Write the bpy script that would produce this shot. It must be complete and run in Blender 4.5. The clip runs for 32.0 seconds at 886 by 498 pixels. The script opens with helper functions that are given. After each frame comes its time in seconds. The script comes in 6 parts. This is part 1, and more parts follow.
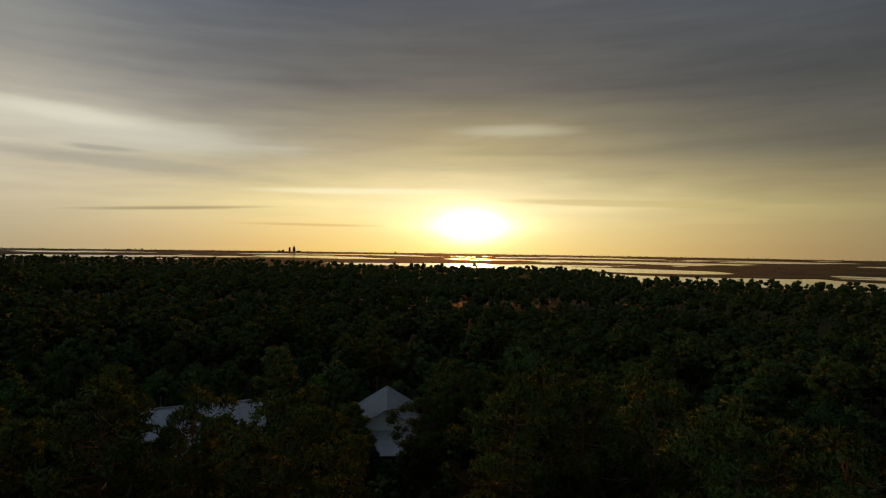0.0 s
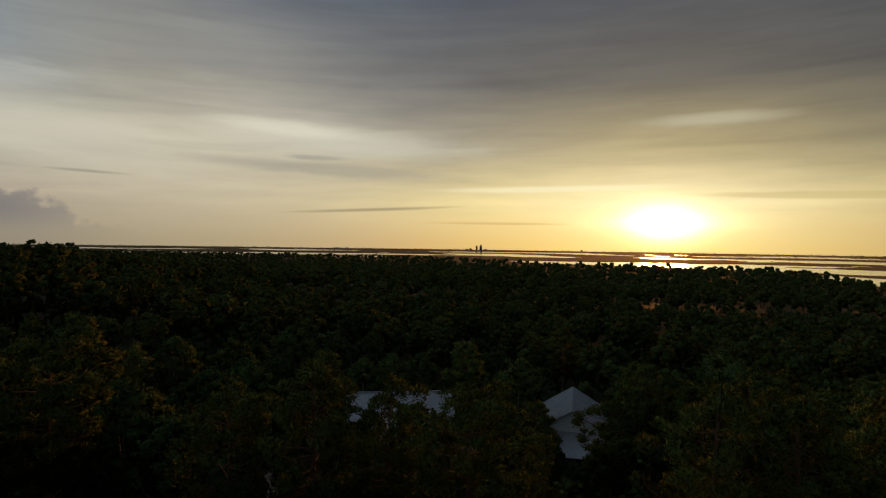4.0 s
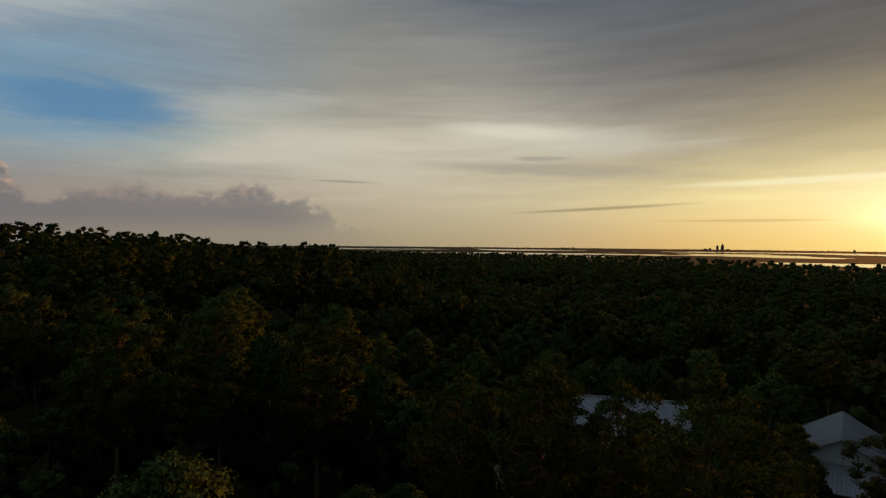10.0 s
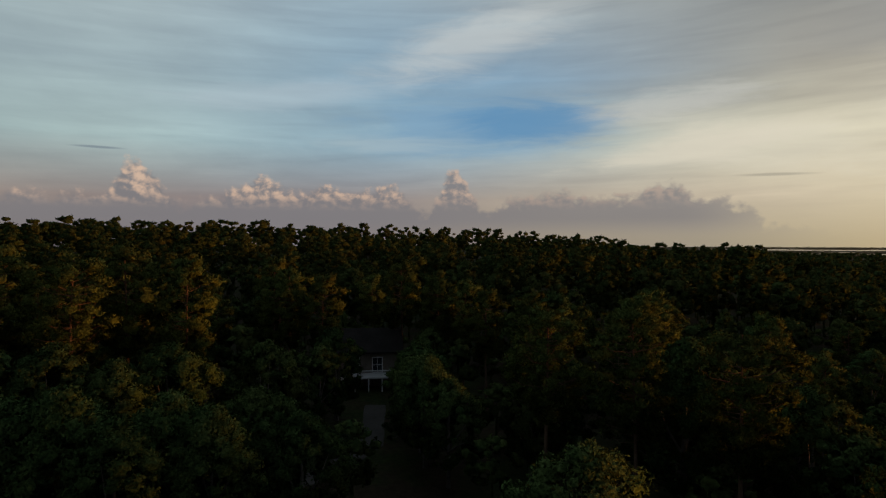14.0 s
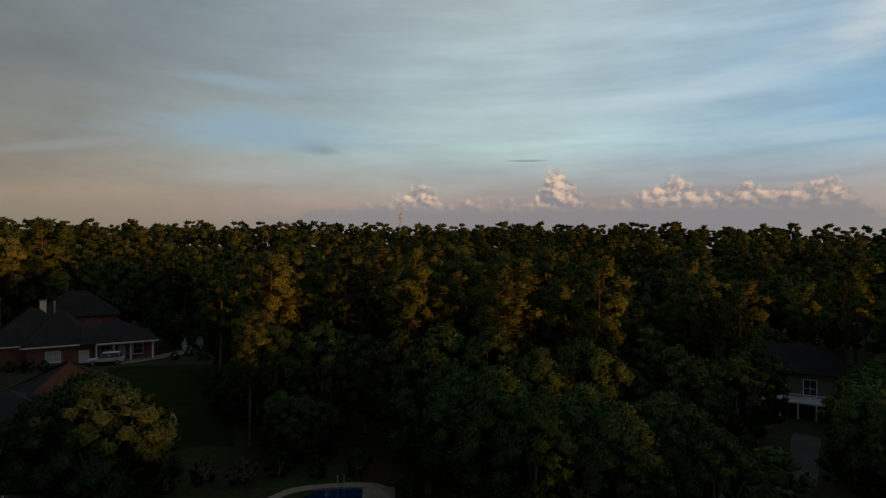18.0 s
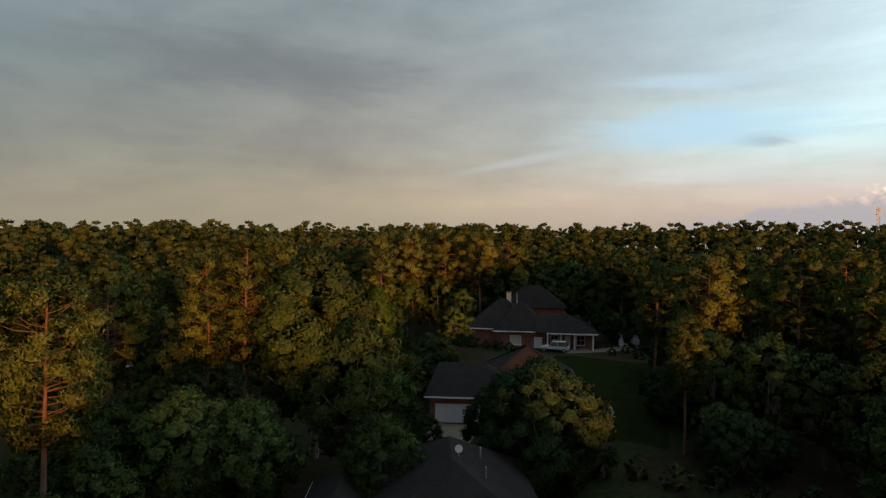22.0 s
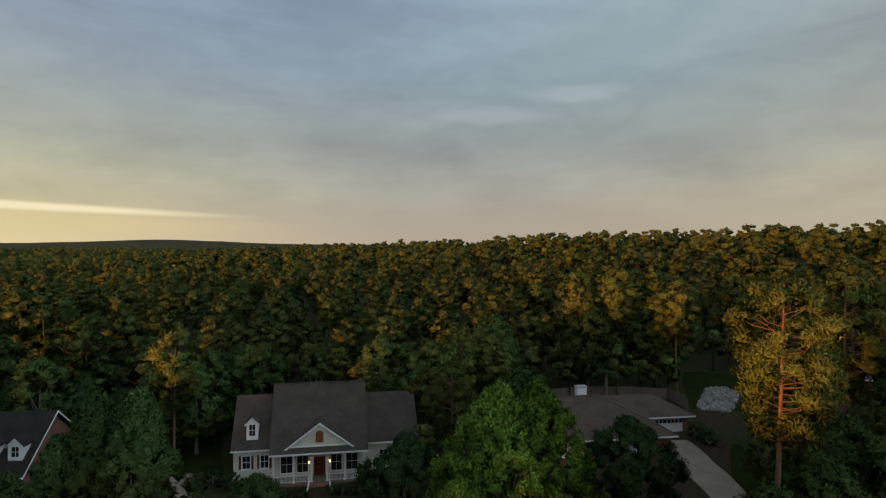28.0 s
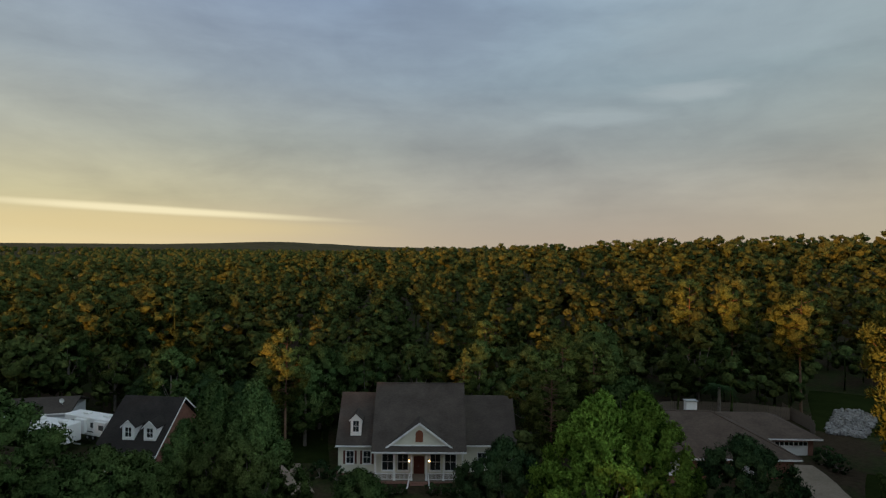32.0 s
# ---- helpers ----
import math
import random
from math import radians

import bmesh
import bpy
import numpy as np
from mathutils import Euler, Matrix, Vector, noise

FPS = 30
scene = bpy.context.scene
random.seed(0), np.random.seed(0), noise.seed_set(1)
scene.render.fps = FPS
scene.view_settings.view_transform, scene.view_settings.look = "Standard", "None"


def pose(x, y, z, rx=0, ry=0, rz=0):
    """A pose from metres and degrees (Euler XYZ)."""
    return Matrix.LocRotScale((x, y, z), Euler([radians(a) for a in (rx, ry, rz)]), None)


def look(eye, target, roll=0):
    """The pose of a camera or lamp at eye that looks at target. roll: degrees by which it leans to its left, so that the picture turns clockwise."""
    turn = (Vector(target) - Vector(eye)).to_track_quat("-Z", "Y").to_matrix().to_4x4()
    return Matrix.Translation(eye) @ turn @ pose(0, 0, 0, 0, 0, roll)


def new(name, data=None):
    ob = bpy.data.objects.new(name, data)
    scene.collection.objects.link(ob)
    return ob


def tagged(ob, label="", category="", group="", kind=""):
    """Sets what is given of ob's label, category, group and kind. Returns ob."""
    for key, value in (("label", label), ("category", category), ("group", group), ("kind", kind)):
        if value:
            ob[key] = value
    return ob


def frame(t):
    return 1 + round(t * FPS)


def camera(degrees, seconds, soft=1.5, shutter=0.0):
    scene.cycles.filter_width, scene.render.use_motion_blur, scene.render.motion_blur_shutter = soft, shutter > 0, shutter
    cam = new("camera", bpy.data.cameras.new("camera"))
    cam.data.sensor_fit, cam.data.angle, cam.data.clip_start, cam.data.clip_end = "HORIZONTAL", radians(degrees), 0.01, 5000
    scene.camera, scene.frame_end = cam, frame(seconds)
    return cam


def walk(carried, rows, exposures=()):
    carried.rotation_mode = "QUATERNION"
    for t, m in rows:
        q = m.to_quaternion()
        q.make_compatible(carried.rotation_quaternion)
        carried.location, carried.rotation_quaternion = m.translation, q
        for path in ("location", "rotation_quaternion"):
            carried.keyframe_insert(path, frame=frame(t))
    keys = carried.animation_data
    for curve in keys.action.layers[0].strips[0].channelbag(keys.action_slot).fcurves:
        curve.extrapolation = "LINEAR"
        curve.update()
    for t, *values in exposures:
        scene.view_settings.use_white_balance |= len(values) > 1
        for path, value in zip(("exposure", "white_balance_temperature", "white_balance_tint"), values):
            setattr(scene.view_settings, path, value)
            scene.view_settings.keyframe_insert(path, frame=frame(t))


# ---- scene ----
import itertools

# A drone hovers 31 m over a wooded street and turns on the spot: seconds, heading, tilt, lean
EYE = (0.0, 0.0, 31.0)
TURN = [
    (0, -0.00, -0.01, -0.86), (0.5, 1.05, 0.07, -0.87), (1, 2.57, -0.03, -0.91), (1.5, 4.63, -0.13, -0.98),
    (2, 7.41, -0.27, -0.99), (2.5, 10.49, -0.33, -0.97), (3, 13.34, -0.40, -0.90), (3.5, 15.83, -0.45, -0.86),
    (4, 17.82, -0.42, -0.81), (4.5, 19.30, -0.46, -0.77), (6.5, 23.57, -0.53, -0.75), (7, 24.38, -0.52, -0.72),
    (7.5, 26.04, -0.52, -0.70), (8, 28.21, -0.56, -0.72), (8.5, 30.54, -0.56, -0.73), (9, 33.15, -0.59, -0.65),
    (9.5, 36.21, -0.63, -0.59), (10, 39.47, -0.65, -0.50), (10.5, 43.83, -0.67, -0.34), (11, 48.87, -0.69, -0.27),
    (11.5, 54.06, -0.72, -0.15), (12, 58.71, -0.74, -0.09), (12.5, 63.37, -0.75, -0.01), (13, 68.21, -0.74, -0.01),
    (13.5, 73.16, -0.74, 0.01), (14, 78.24, -0.69, 0.00), (14.5, 83.28, -0.62, 0.03), (16.5, 102.18, -0.57, -0.03),
    (17, 107.07, -0.54, -0.08), (17.5, 111.93, -0.53, -0.13), (18, 116.55, -0.54, -0.22), (18.5, 121.03, -0.52, -0.20),
    (19, 125.44, -0.51, -0.21), (19.5, 130.11, -0.52, -0.24), (20, 135.23, -0.54, -0.25), (20.5, 140.79, -0.54, -0.29),
    (21, 146.21, -0.55, -0.32), (21.5, 151.57, -0.55, -0.37), (22, 157.07, -0.59, -0.39), (22.5, 162.82, -0.60, -0.52),
    (23, 168.30, -0.62, -0.50), (23.5, 173.98, -0.59, -0.41), (24, 179.72, -0.57, -0.38), (24.5, 186.14, -0.59, -0.48),
    (25, 193.03, -0.61, -0.50), (25.5, 200.01, -0.65, -0.60), (26, 206.41, -0.73, -0.67), (26.5, 213.13, -0.80, -0.69),
    (28.5, 223.37, -0.71, -0.35), (29, 226.86, -0.68, -0.42), (29.5, 228.11, -0.65, -0.49), (30, 228.87, -0.61, -0.59),
    (30.5, 229.47, -0.57, -0.66), (31, 229.99, -0.55, -0.74), (31.5, 230.35, -0.50, -0.80), (32, 230.68, -0.47, -0.87)]
cam = camera(73.74, 32.0, soft=1.25)
EXPOSURES = [(0, -0.85), (4, -0.9), (7, -0.95), (9, -0.95), (11, -0.85), (13, -0.7), (17, -0.5), (19, -0.2), (20, 0.03), (21, 0.3), (23, 0.65), (26, 0.9), (32, 0.9)]
walk(cam, [(t, pose(*EYE, 90 + p, r, a)) for t, a, p, r in TURN], EXPOSURES)

# ---------------------------------------------------------------- sky and sun
SUN_AZ, SUN_EL = -2.7, 2.25          # degrees, counter-clockwise from +y


def heading(az, dist, z=0.0):
    return Vector((-math.sin(radians(az)) * dist, math.cos(radians(az)) * dist, z))


HIGH = 3.3                          # the disc itself, veiled by thin cloud, above the middle of its glow
sun_dir = heading(SUN_AZ, math.cos(radians(HIGH)), math.sin(radians(HIGH)))
sun = new("sun", bpy.data.lights.new("sun", "SUN"))
sun.data.energy, sun.data.angle, sun.data.color = 3.7, radians(4.0), (1.0, 0.355, 0.085)
sun.matrix_world = look(sun_dir * 100, (0, 0, 0))

world = bpy.data.worlds.new("evening_sky")
scene.world = world
world.use_nodes = True
wt = world.node_tree
wt.nodes.clear()


def lin(c):
    c = c / 255
    return c / 12.92 if c <= 0.04045 else ((c + 0.055) / 1.055) ** 2.4


def wn(kind):
    return wt.nodes.new(kind)


def put(sock, v):
    if isinstance(v, bpy.types.NodeSocket):
        wt.links.new(v, sock)
    else:
        sock.default_value = v


def mth(op, a, b=0.0, c=0.0, clamp=False):
    n = wn("ShaderNodeMath")
    n.operation, n.use_clamp = op, clamp
    for s, v in zip(n.inputs, (a, b, c)):
        put(s, v)
    return n.outputs[0]


def blend(fac, a, b, how="MIX"):
    n = wn("ShaderNodeMixRGB")
    n.blend_type = how
    for s, v in zip(n.inputs, (fac, a, b)):
        put(s, v if isinstance(v, bpy.types.NodeSocket) or not isinstance(v, tuple) else (*v[:3], 1))
    return n.outputs[0]


def span(v, a, b, smooth=True):
    n = wn("ShaderNodeMapRange")
    n.interpolation_type, n.clamp = "SMOOTHSTEP" if smooth else "LINEAR", True
    for s, q in zip(n.inputs, (v, a, b, 0.0, 1.0)):
        put(s, q)
    return n.outputs[0]


def vec(x, y, z=0.0):
    n = wn("ShaderNodeCombineXYZ")
    for s, v in zip(n.inputs, (x, y, z)):
        put(s, v)
    return n.outputs[0]


def cloudy(v, scale, detail=5.0, rough=0.55, warp=0.0):
    n = wn("ShaderNodeTexNoise")
    put(n.inputs["Vector"], v)
    n.inputs["Scale"].default_value, n.inputs["Detail"].default_value = scale, detail
    n.inputs["Roughness"].default_value, n.inputs["Distortion"].default_value = rough, warp
    return n.outputs["Fac"]


direction = wn("ShaderNodeTexCoord").outputs["Generated"]
parts_of = wn("ShaderNodeSeparateXYZ")
wt.links.new(direction, parts_of.inputs[0])
dx, dy, dz = parts_of.outputs
EL = mth("MULTIPLY", mth("ARCSINE", dz), 57.29578)
AZ = mth("MULTIPLY", mth("ARCTAN2", mth("MULTIPLY", dx, -1.0), dy), 57.29578)
AZ = mth("SUBTRACT", mth("WRAP", AZ, 300.0, -60.0), 0.0)
U = mth("DIVIDE", mth("ADD", AZ, 60.0), 360.0)

# the evening cloud cover, as colours round the horizon at six heights
STOPS = (-37, -20, -3, 12, 25, 37, 50, 68, 85, 105, 125, 145, 168, 190, 207, 230, 250, 268)
COVER = {
    0: "94805c d0ae70 ffe68c e6be6e bea578 a59678 968c76 968a78 6e6970 69646e 736c70 8e827a 9a9080 a09480 a59180 a09182 cdb48c d7be8c",
    4: "9c9068 d6c486 fff0c0 f0dc96 cdbe96 b9af96 aaa091 a0968c 78737d 7d767d 968c8c a5968c a09482 a09687 9b9187 9b948a b0a488 b9ac88",
    9: "5e5c54 807a66 c0b080 a59b82 a5a091 b9b4a5 b9b4a0 8296a5 7898b4 96aab4 96afbe 969696 918c87 8c8c87 878a8a 8c8c8a 96968c a5a091",
    15: "505252 585856 6e695f 696762 737373 96948c 87847d 6e8caa 6e8caa 96aab9 879baf 878c94 828487 828a8e 849198 808a94 878e96 8c9194",
    23: "4e545c 50555a 55575c 50555c 505862 5f6976 737678 969ea5 7891aa 96a5b4 8294a5 7d8a96 828c94 8c969e 919ea8 7d8ca0 7d879b 828c9b",
    50: "5a626e 5a626e 5f6672 5f6672 606a78 68747f 727e8a 7a8896 7a8ca0 8294a6 7a8a9c 788694 7c8892 828c96 848f9a 7c8898 7a8698 7c8696",
}


def gain(az):
    """How much brighter the sky is there than it looks once the exposure has adapted."""
    t = np.interp(az, [r[1] for r in TURN], [r[0] for r in TURN])
    return 2 ** -np.interp(t, [e[0] for e in EXPOSURES], [e[1] for e in EXPOSURES])


def brighter(az):
    return np.interp(az, (-37, -20, 0, 30, 45, 68, 110, 130, 150, 175), (0.90, 1.05, 1.12, 1.10, 1.24, 1.30, 1.42, 1.42, 1.38, 1.30))


def band(text):
    ramp = wn("ShaderNodeValToRGB")
    cr = ramp.color_ramp
    cr.interpolation = "B_SPLINE"
    cr.elements[0].position, cr.elements[1].position = (STOPS[0] + 60) / 360, (STOPS[-1] + 60) / 360
    for az in STOPS[1:-1]:
        cr.elements.new((az + 60) / 360)
    for e, az, h in zip(sorted(cr.elements, key=lambda q: q.position), STOPS, text.split()):
        e.color = (*(lin(int(h[k:k + 2], 16)) * gain(az) * 0.4 * brighter(az) * np.interp(az, (20, 60, 115, 150, 190, 230), tint) for k, tint in ((0, (1.02, 1.02, 1.06, 1.0, 0.96, 0.94)), (2, (1.0, 1.0, 1.0, 1.0, 1.01, 1.01)), (4, (1.0, 0.92, 0.84, 0.91, 0.98, 1.04)))), 1)
    put(ramp.inputs[0], U)
    return ramp.outputs[0]


heights = sorted(COVER)
cover = band(COVER[0])
for lo, hi in zip(heights, heights[1:]):
    cover = blend(span(EL, lo, hi, False), cover, band(COVER[hi]))
cover = blend(1.0, cover, (2.5, 2.5, 2.5), "MULTIPLY")

# drawn-out high cloud, lying in one layer overhead
lift = mth("ADD", mth("MAXIMUM", dz, 0.0), 0.10)
layer = vec(mth("DIVIDE", dx, lift), mth("MULTIPLY", mth("DIVIDE", dy, lift), 1.6))
streaks = cloudy(layer, 1.1, 6.0, 0.55, 0.6)
veil = cloudy(vec(mth("MULTIPLY", AZ, 0.045), mth("MULTIPLY", EL, 0.30)), 1.0, 6.0, 0.6, 0.5)
wisps = cloudy(vec(mth("MULTIPLY", AZ, 0.075), mth("ADD", mth("MULTIPLY", EL, 0.95), mth("MULTIPLY", AZ, 0.02)), 7.0), 1.0, 3.0, 0.45, 0.6)
mottle = cloudy(vec(mth("MULTIPLY", AZ, 0.085), mth("MULTIPLY", EL, 0.20), 11.0), 1.0, 7.0, 0.58, 0.3)
evening = span(AZ, 150.0, 95.0)                 # streaked towards the sunset, mottled away from it
amount = mth("MULTIPLY", mth("SUBTRACT", streaks, 0.5), 0.15)
amount = mth("ADD", amount, mth("MULTIPLY", mth("SUBTRACT", veil, 0.5), mth("ADD", 0.18, mth("MULTIPLY", evening, 0.30))))
amount = mth("ADD", amount, mth("MULTIPLY", mth("SUBTRACT", wisps, 0.5), mth("ADD", 0.05, mth("MULTIPLY", evening, 0.27))))
amount = mth("ADD", amount, mth("MULTIPLY", mth("SUBTRACT", mottle, 0.5), mth("SUBTRACT", 0.62, mth("MULTIPLY", evening, 0.45))))
amount = mth("ADD", 1.0, mth("MULTIPLY", amount, span(EL, 0.0, 6.0)))
cover = blend(1.0, cover, vec(amount, amount, mth("ADD", 0.12, mth("MULTIPLY", amount, 0.88))), "MULTIPLY")


def patch(cover, az, el, wa, we, slope, col, strength, edge=1.0, seed=0.0, soft=0.9):
    """A cloud bank or clear gap of its own: soft, ragged, drawn out along the horizon."""
    rough = mth("MULTIPLY", mth("SUBTRACT", cloudy(vec(mth("MULTIPLY", AZ, 0.10), mth("MULTIPLY", EL, 0.5), seed), 1.0, 6.0, 0.62, 0.8), 0.5), edge)
    a = mth("DIVIDE", mth("SUBTRACT", AZ, az), wa)
    e = mth("DIVIDE", mth("SUBTRACT", mth("SUBTRACT", EL, el), mth("MULTIPLY", mth("SUBTRACT", AZ, az), slope)), we)
    d = mth("ADD", mth("SQRT", mth("ADD", mth("MULTIPLY", a, a), mth("MULTIPLY", e, e))), rough)
    f = mth("MULTIPLY", span(d, 1.15, 1.15 - soft), strength)
    g = gain(az)
    return blend(f, cover, tuple(lin(c) * g for c in col))


BANKS = (       # azimuth, elevation, half width, half height, slope, colour, strength, raggedness
    (28, 9.7, 15, 1.7, 0.055, (212, 208, 188), 0.6, 0.9), (33, 10.6, 8, 0.8, 0.06, (226, 222, 200), 0.5, 1.1), (28, 6.9, 15, 0.8, 0.05, (152, 147, 134), 0.55, 0.8),
    (-6.7, 11.3, 7, 0.75, 0.0, (196, 188, 160), 0.7, 0.7), (8, 5.4, 13, 0.38, -0.02, (255, 244, 200), 0.7, 0.6), (25, 3.25, 9, 0.20, -0.05, (150, 136, 106), 0.7, 0.6),
    (75, 10.8, 13, 3.4, 0.0, (118, 158, 190), 0.6, 1.3), (70, 11.4, 8.5, 2.5, 0.02, (88, 140, 182), 0.7, 1.6, 0.85), (51, 8.6, 13, 3.0, 0.2, (210, 204, 186), 0.45, 1.3),
    (54, 8.6, 12, 1.8, -0.12, (212, 204, 186), 0.6, 2.0, 0.95), (56, 12.4, 9, 1.5, -0.06, (192, 192, 186), 0.5, 2.2, 0.95), (84, 9.2, 11, 1.0, 0.0, (176, 192, 198), 0.45, 1.8, 0.95),
    (49, 5.7, 3.4, 0.16, 0.02, (150, 144, 130), 0.6, 0.7, 0.85), (13, 2.1, 8, 0.14, 0.0, (214, 176, 112), 0.6, 0.8, 0.85), (30, 8.0, 3.5, 0.30, 0.0, (150, 148, 138), 0.6, 1.2, 0.85),
    (108.5, 7.9, 2.2, 0.13, 0.0, (122, 136, 148), 0.7, 0.5, 0.85), (128.5, 8.8, 3.0, 0.8, 0.05, (132, 142, 150), 0.6, 1.6, 0.85), (-18, 4.4, 14, 0.35, 0.03, (196, 178, 120), 0.5, 1.0, 0.6),
    (75, 18.6, 13, 3.4, -0.26, (208, 210, 206), 0.55, 1.6, 1.1), (93, 13.5, 13, 1.6, -0.1, (190, 204, 212), 0.4, 1.2), (41, 16.5, 9, 2.4, 0.0, (138, 138, 136), 0.5, 1.0),
    (134, 10.3, 13, 2.2, 0.0, (162, 194, 214), 0.7, 1.2), (135, 14.3, 8, 0.8, 0.05, (172, 198, 214), 0.5, 1.2), (147, 8.3, 10, 0.55, -0.18, (186, 190, 192), 0.6, 0.8),
    (134, 6.2, 9, 1.0, 0.0, (188, 192, 192), 0.45, 1.0), (173, 15.8, 17, 3.2, 0.0, (118, 124, 128), 0.45, 1.4), (208, 13.8, 6, 0.9, 0.0, (176, 186, 190), 0.45, 1.6),
    (216, 12.0, 7, 1.1, 0.0, (172, 184, 188), 0.45, 1.6), (205, 18, 12, 3.6, 0.0, (158, 172, 180), 0.4, 1.4), (231, 20, 9, 5.0, 0.0, (122, 134, 152), 0.4, 1.0),
    (258, 1.5, 22, 1.3, 0.02, (226, 204, 150), 0.5, 0.4), (256, 2.6, 17, 0.42, 0.03, (255, 242, 200), 0.8, 0.35))
for i, (az, el, wa, we, slope, col, strength, edge, *soft) in enumerate(BANKS):
    cover = patch(cover, az, el, wa, we, slope, col, strength, edge, float(i), *soft)

# low heaps of cloud along the horizon, lit from the sun's side
TOWERS = ((40, 0.6), (49, 1.8), (51.5, 3.6), (54, 4.4), (58, 5.9), (61, 4.4), (64, 4.4), (68, 5.0), (71, 4.4), (74, 3.0), (77.2, 7.2), (80, 3.0), (83, 5.6), (86, 5.0),
          (90, 5.4), (92.5, 5.2), (95, 6.2), (99, 4.4), (102, 3.6), (105.7, 7.4), (108.5, 4.4), (112, 4.2), (116, 4.4), (119, 6.0), (122, 4.0), (127, 3.6), (133, 2.6), (142, 0.0))
skyline = wn("ShaderNodeValToRGB")
sr = skyline.color_ramp
sr.interpolation = "EASE"
sr.elements[0].position, sr.elements[1].position = (TOWERS[0][0] - 40) / 110, (TOWERS[-1][0] - 40) / 110
for az, top in TOWERS[1:-1]:
    sr.elements.new((az - 40) / 110)
for e, (az, top) in zip(sorted(sr.elements, key=lambda q: q.position), TOWERS):
    e.color = (top / 10, top / 10, top / 10, 1)


def heap(oa, oe):
    az, el = mth("ADD", AZ, oa), mth("ADD", EL, oe)
    puff = cloudy(vec(mth("MULTIPLY", az, 0.42), mth("MULTIPLY", el, 0.55), 3.3), 1.0, 5.0, 0.52, 0.3)
    curl = cloudy(vec(mth("MULTIPLY", az, 1.15), mth("MULTIPLY", el, 1.3), 8.1), 1.0, 4.0, 0.5, 0.2)
    puff = mth("ADD", mth("MULTIPLY", puff, 0.55), mth("MULTIPLY", curl, 0.45))
    return mth("ADD", mth("MULTIPLY", mth("SUBTRACT", puff, 0.5), 4.6), mth("SUBTRACT", mth("MULTIPLY", height, 10.0), el))


put(skyline.inputs[0], mth("DIVIDE", mth("SUBTRACT", AZ, 40.0), 110.0))
height = skyline.outputs[0]
h0, h1 = heap(0.0, 0.0), heap(-0.35, 0.3)
inside = mth("MULTIPLY", mth("MULTIPLY", span(h0, -0.1, 0.9), mth("MULTIPLY", span(AZ, 42.0, 57.0), span(AZ, 142.0, 128.0))), mth("ADD", 0.45, mth("MULTIPLY", span(EL, 0.2, 2.4), 0.55)))
lit = mth("MULTIPLY", span(mth("SUBTRACT", h0, h1), -0.1, 0.9), span(EL, 2.8, 4.8))
g = gain(95)
shade_c = tuple(lin(c) * g for c in (128, 126, 130))
light_c = tuple(lin(c) * g for c in (240, 202, 172))
heap_c = blend(mth("MULTIPLY", mth("MULTIPLY", lit, 0.85), mth("ADD", 0.3, mth("MULTIPLY", span(AZ, 50.0, 95.0), 0.7))), shade_c, light_c)
cover = blend(mth("MULTIPLY", inside, 0.8), cover, heap_c)

# the sun behind thin cloud: a white heart in a yellow glow that spreads along the horizon
sa = mth("SUBTRACT", AZ, SUN_AZ)
se = mth("SUBTRACT", EL, SUN_EL)


def glow(wa, we):
    a, e = mth("DIVIDE", sa, wa), mth("DIVIDE", se, we)
    return mth("EXPONENT", mth("MULTIPLY", mth("ADD", mth("MULTIPLY", a, a), mth("MULTIPLY", e, e)), -1.0))


for wa, we, s, col in ((2.7, 1.35, 9.0, (1, 0.86, 0.5)), (5.4, 0.75, 2.2, (1, 0.84, 0.45)), (6.0, 2.8, 1.5, (1, 0.80, 0.38)), (15.0, 4.4, 0.20, (1, 0.72, 0.30))):
    cover = blend(1.0, cover, blend(1.0, tuple(c * s * 0.53 for c in col), vec(*[glow(wa, we)] * 3), "MULTIPLY"), "ADD")

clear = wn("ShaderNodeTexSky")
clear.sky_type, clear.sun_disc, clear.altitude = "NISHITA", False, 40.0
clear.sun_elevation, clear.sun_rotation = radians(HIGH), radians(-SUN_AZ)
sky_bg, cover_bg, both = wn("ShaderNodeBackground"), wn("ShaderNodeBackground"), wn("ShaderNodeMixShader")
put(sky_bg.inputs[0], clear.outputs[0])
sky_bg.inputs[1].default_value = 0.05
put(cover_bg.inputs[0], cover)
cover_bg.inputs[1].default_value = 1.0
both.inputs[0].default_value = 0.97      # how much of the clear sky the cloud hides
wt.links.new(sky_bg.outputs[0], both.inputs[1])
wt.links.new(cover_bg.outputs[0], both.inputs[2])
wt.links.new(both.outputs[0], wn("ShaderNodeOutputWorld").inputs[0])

# ---------------------------------------------------------------- materials
def material(name, rough=0.8, metal=0.0):
    m = bpy.data.materials.new(name)
    m.use_nodes = True
    b = m.node_tree.nodes["Principled BSDF"]
    b.inputs["Roughness"].default_value, b.inputs["Metallic"].default_value = rough, metal
    return m, m.node_tree, b


def speckle(nt, coords, scale, detail=4.0, rough=0.6, stretch=None):
    n = nt.nodes.new("ShaderNodeTexNoise")
    n.inputs["Scale"].default_value, n.inputs["Detail"].default_value, n.inputs["Roughness"].default_value = scale, detail, rough
    if stretch:
        mp = nt.nodes.new("ShaderNodeMapping")
        mp.inputs["Scale"].default_value = stretch
        nt.links.new(coords, mp.inputs[0])
        coords = mp.outputs[0]
    nt.links.new(coords, n.inputs["Vector"])
    return n.outputs["Fac"]


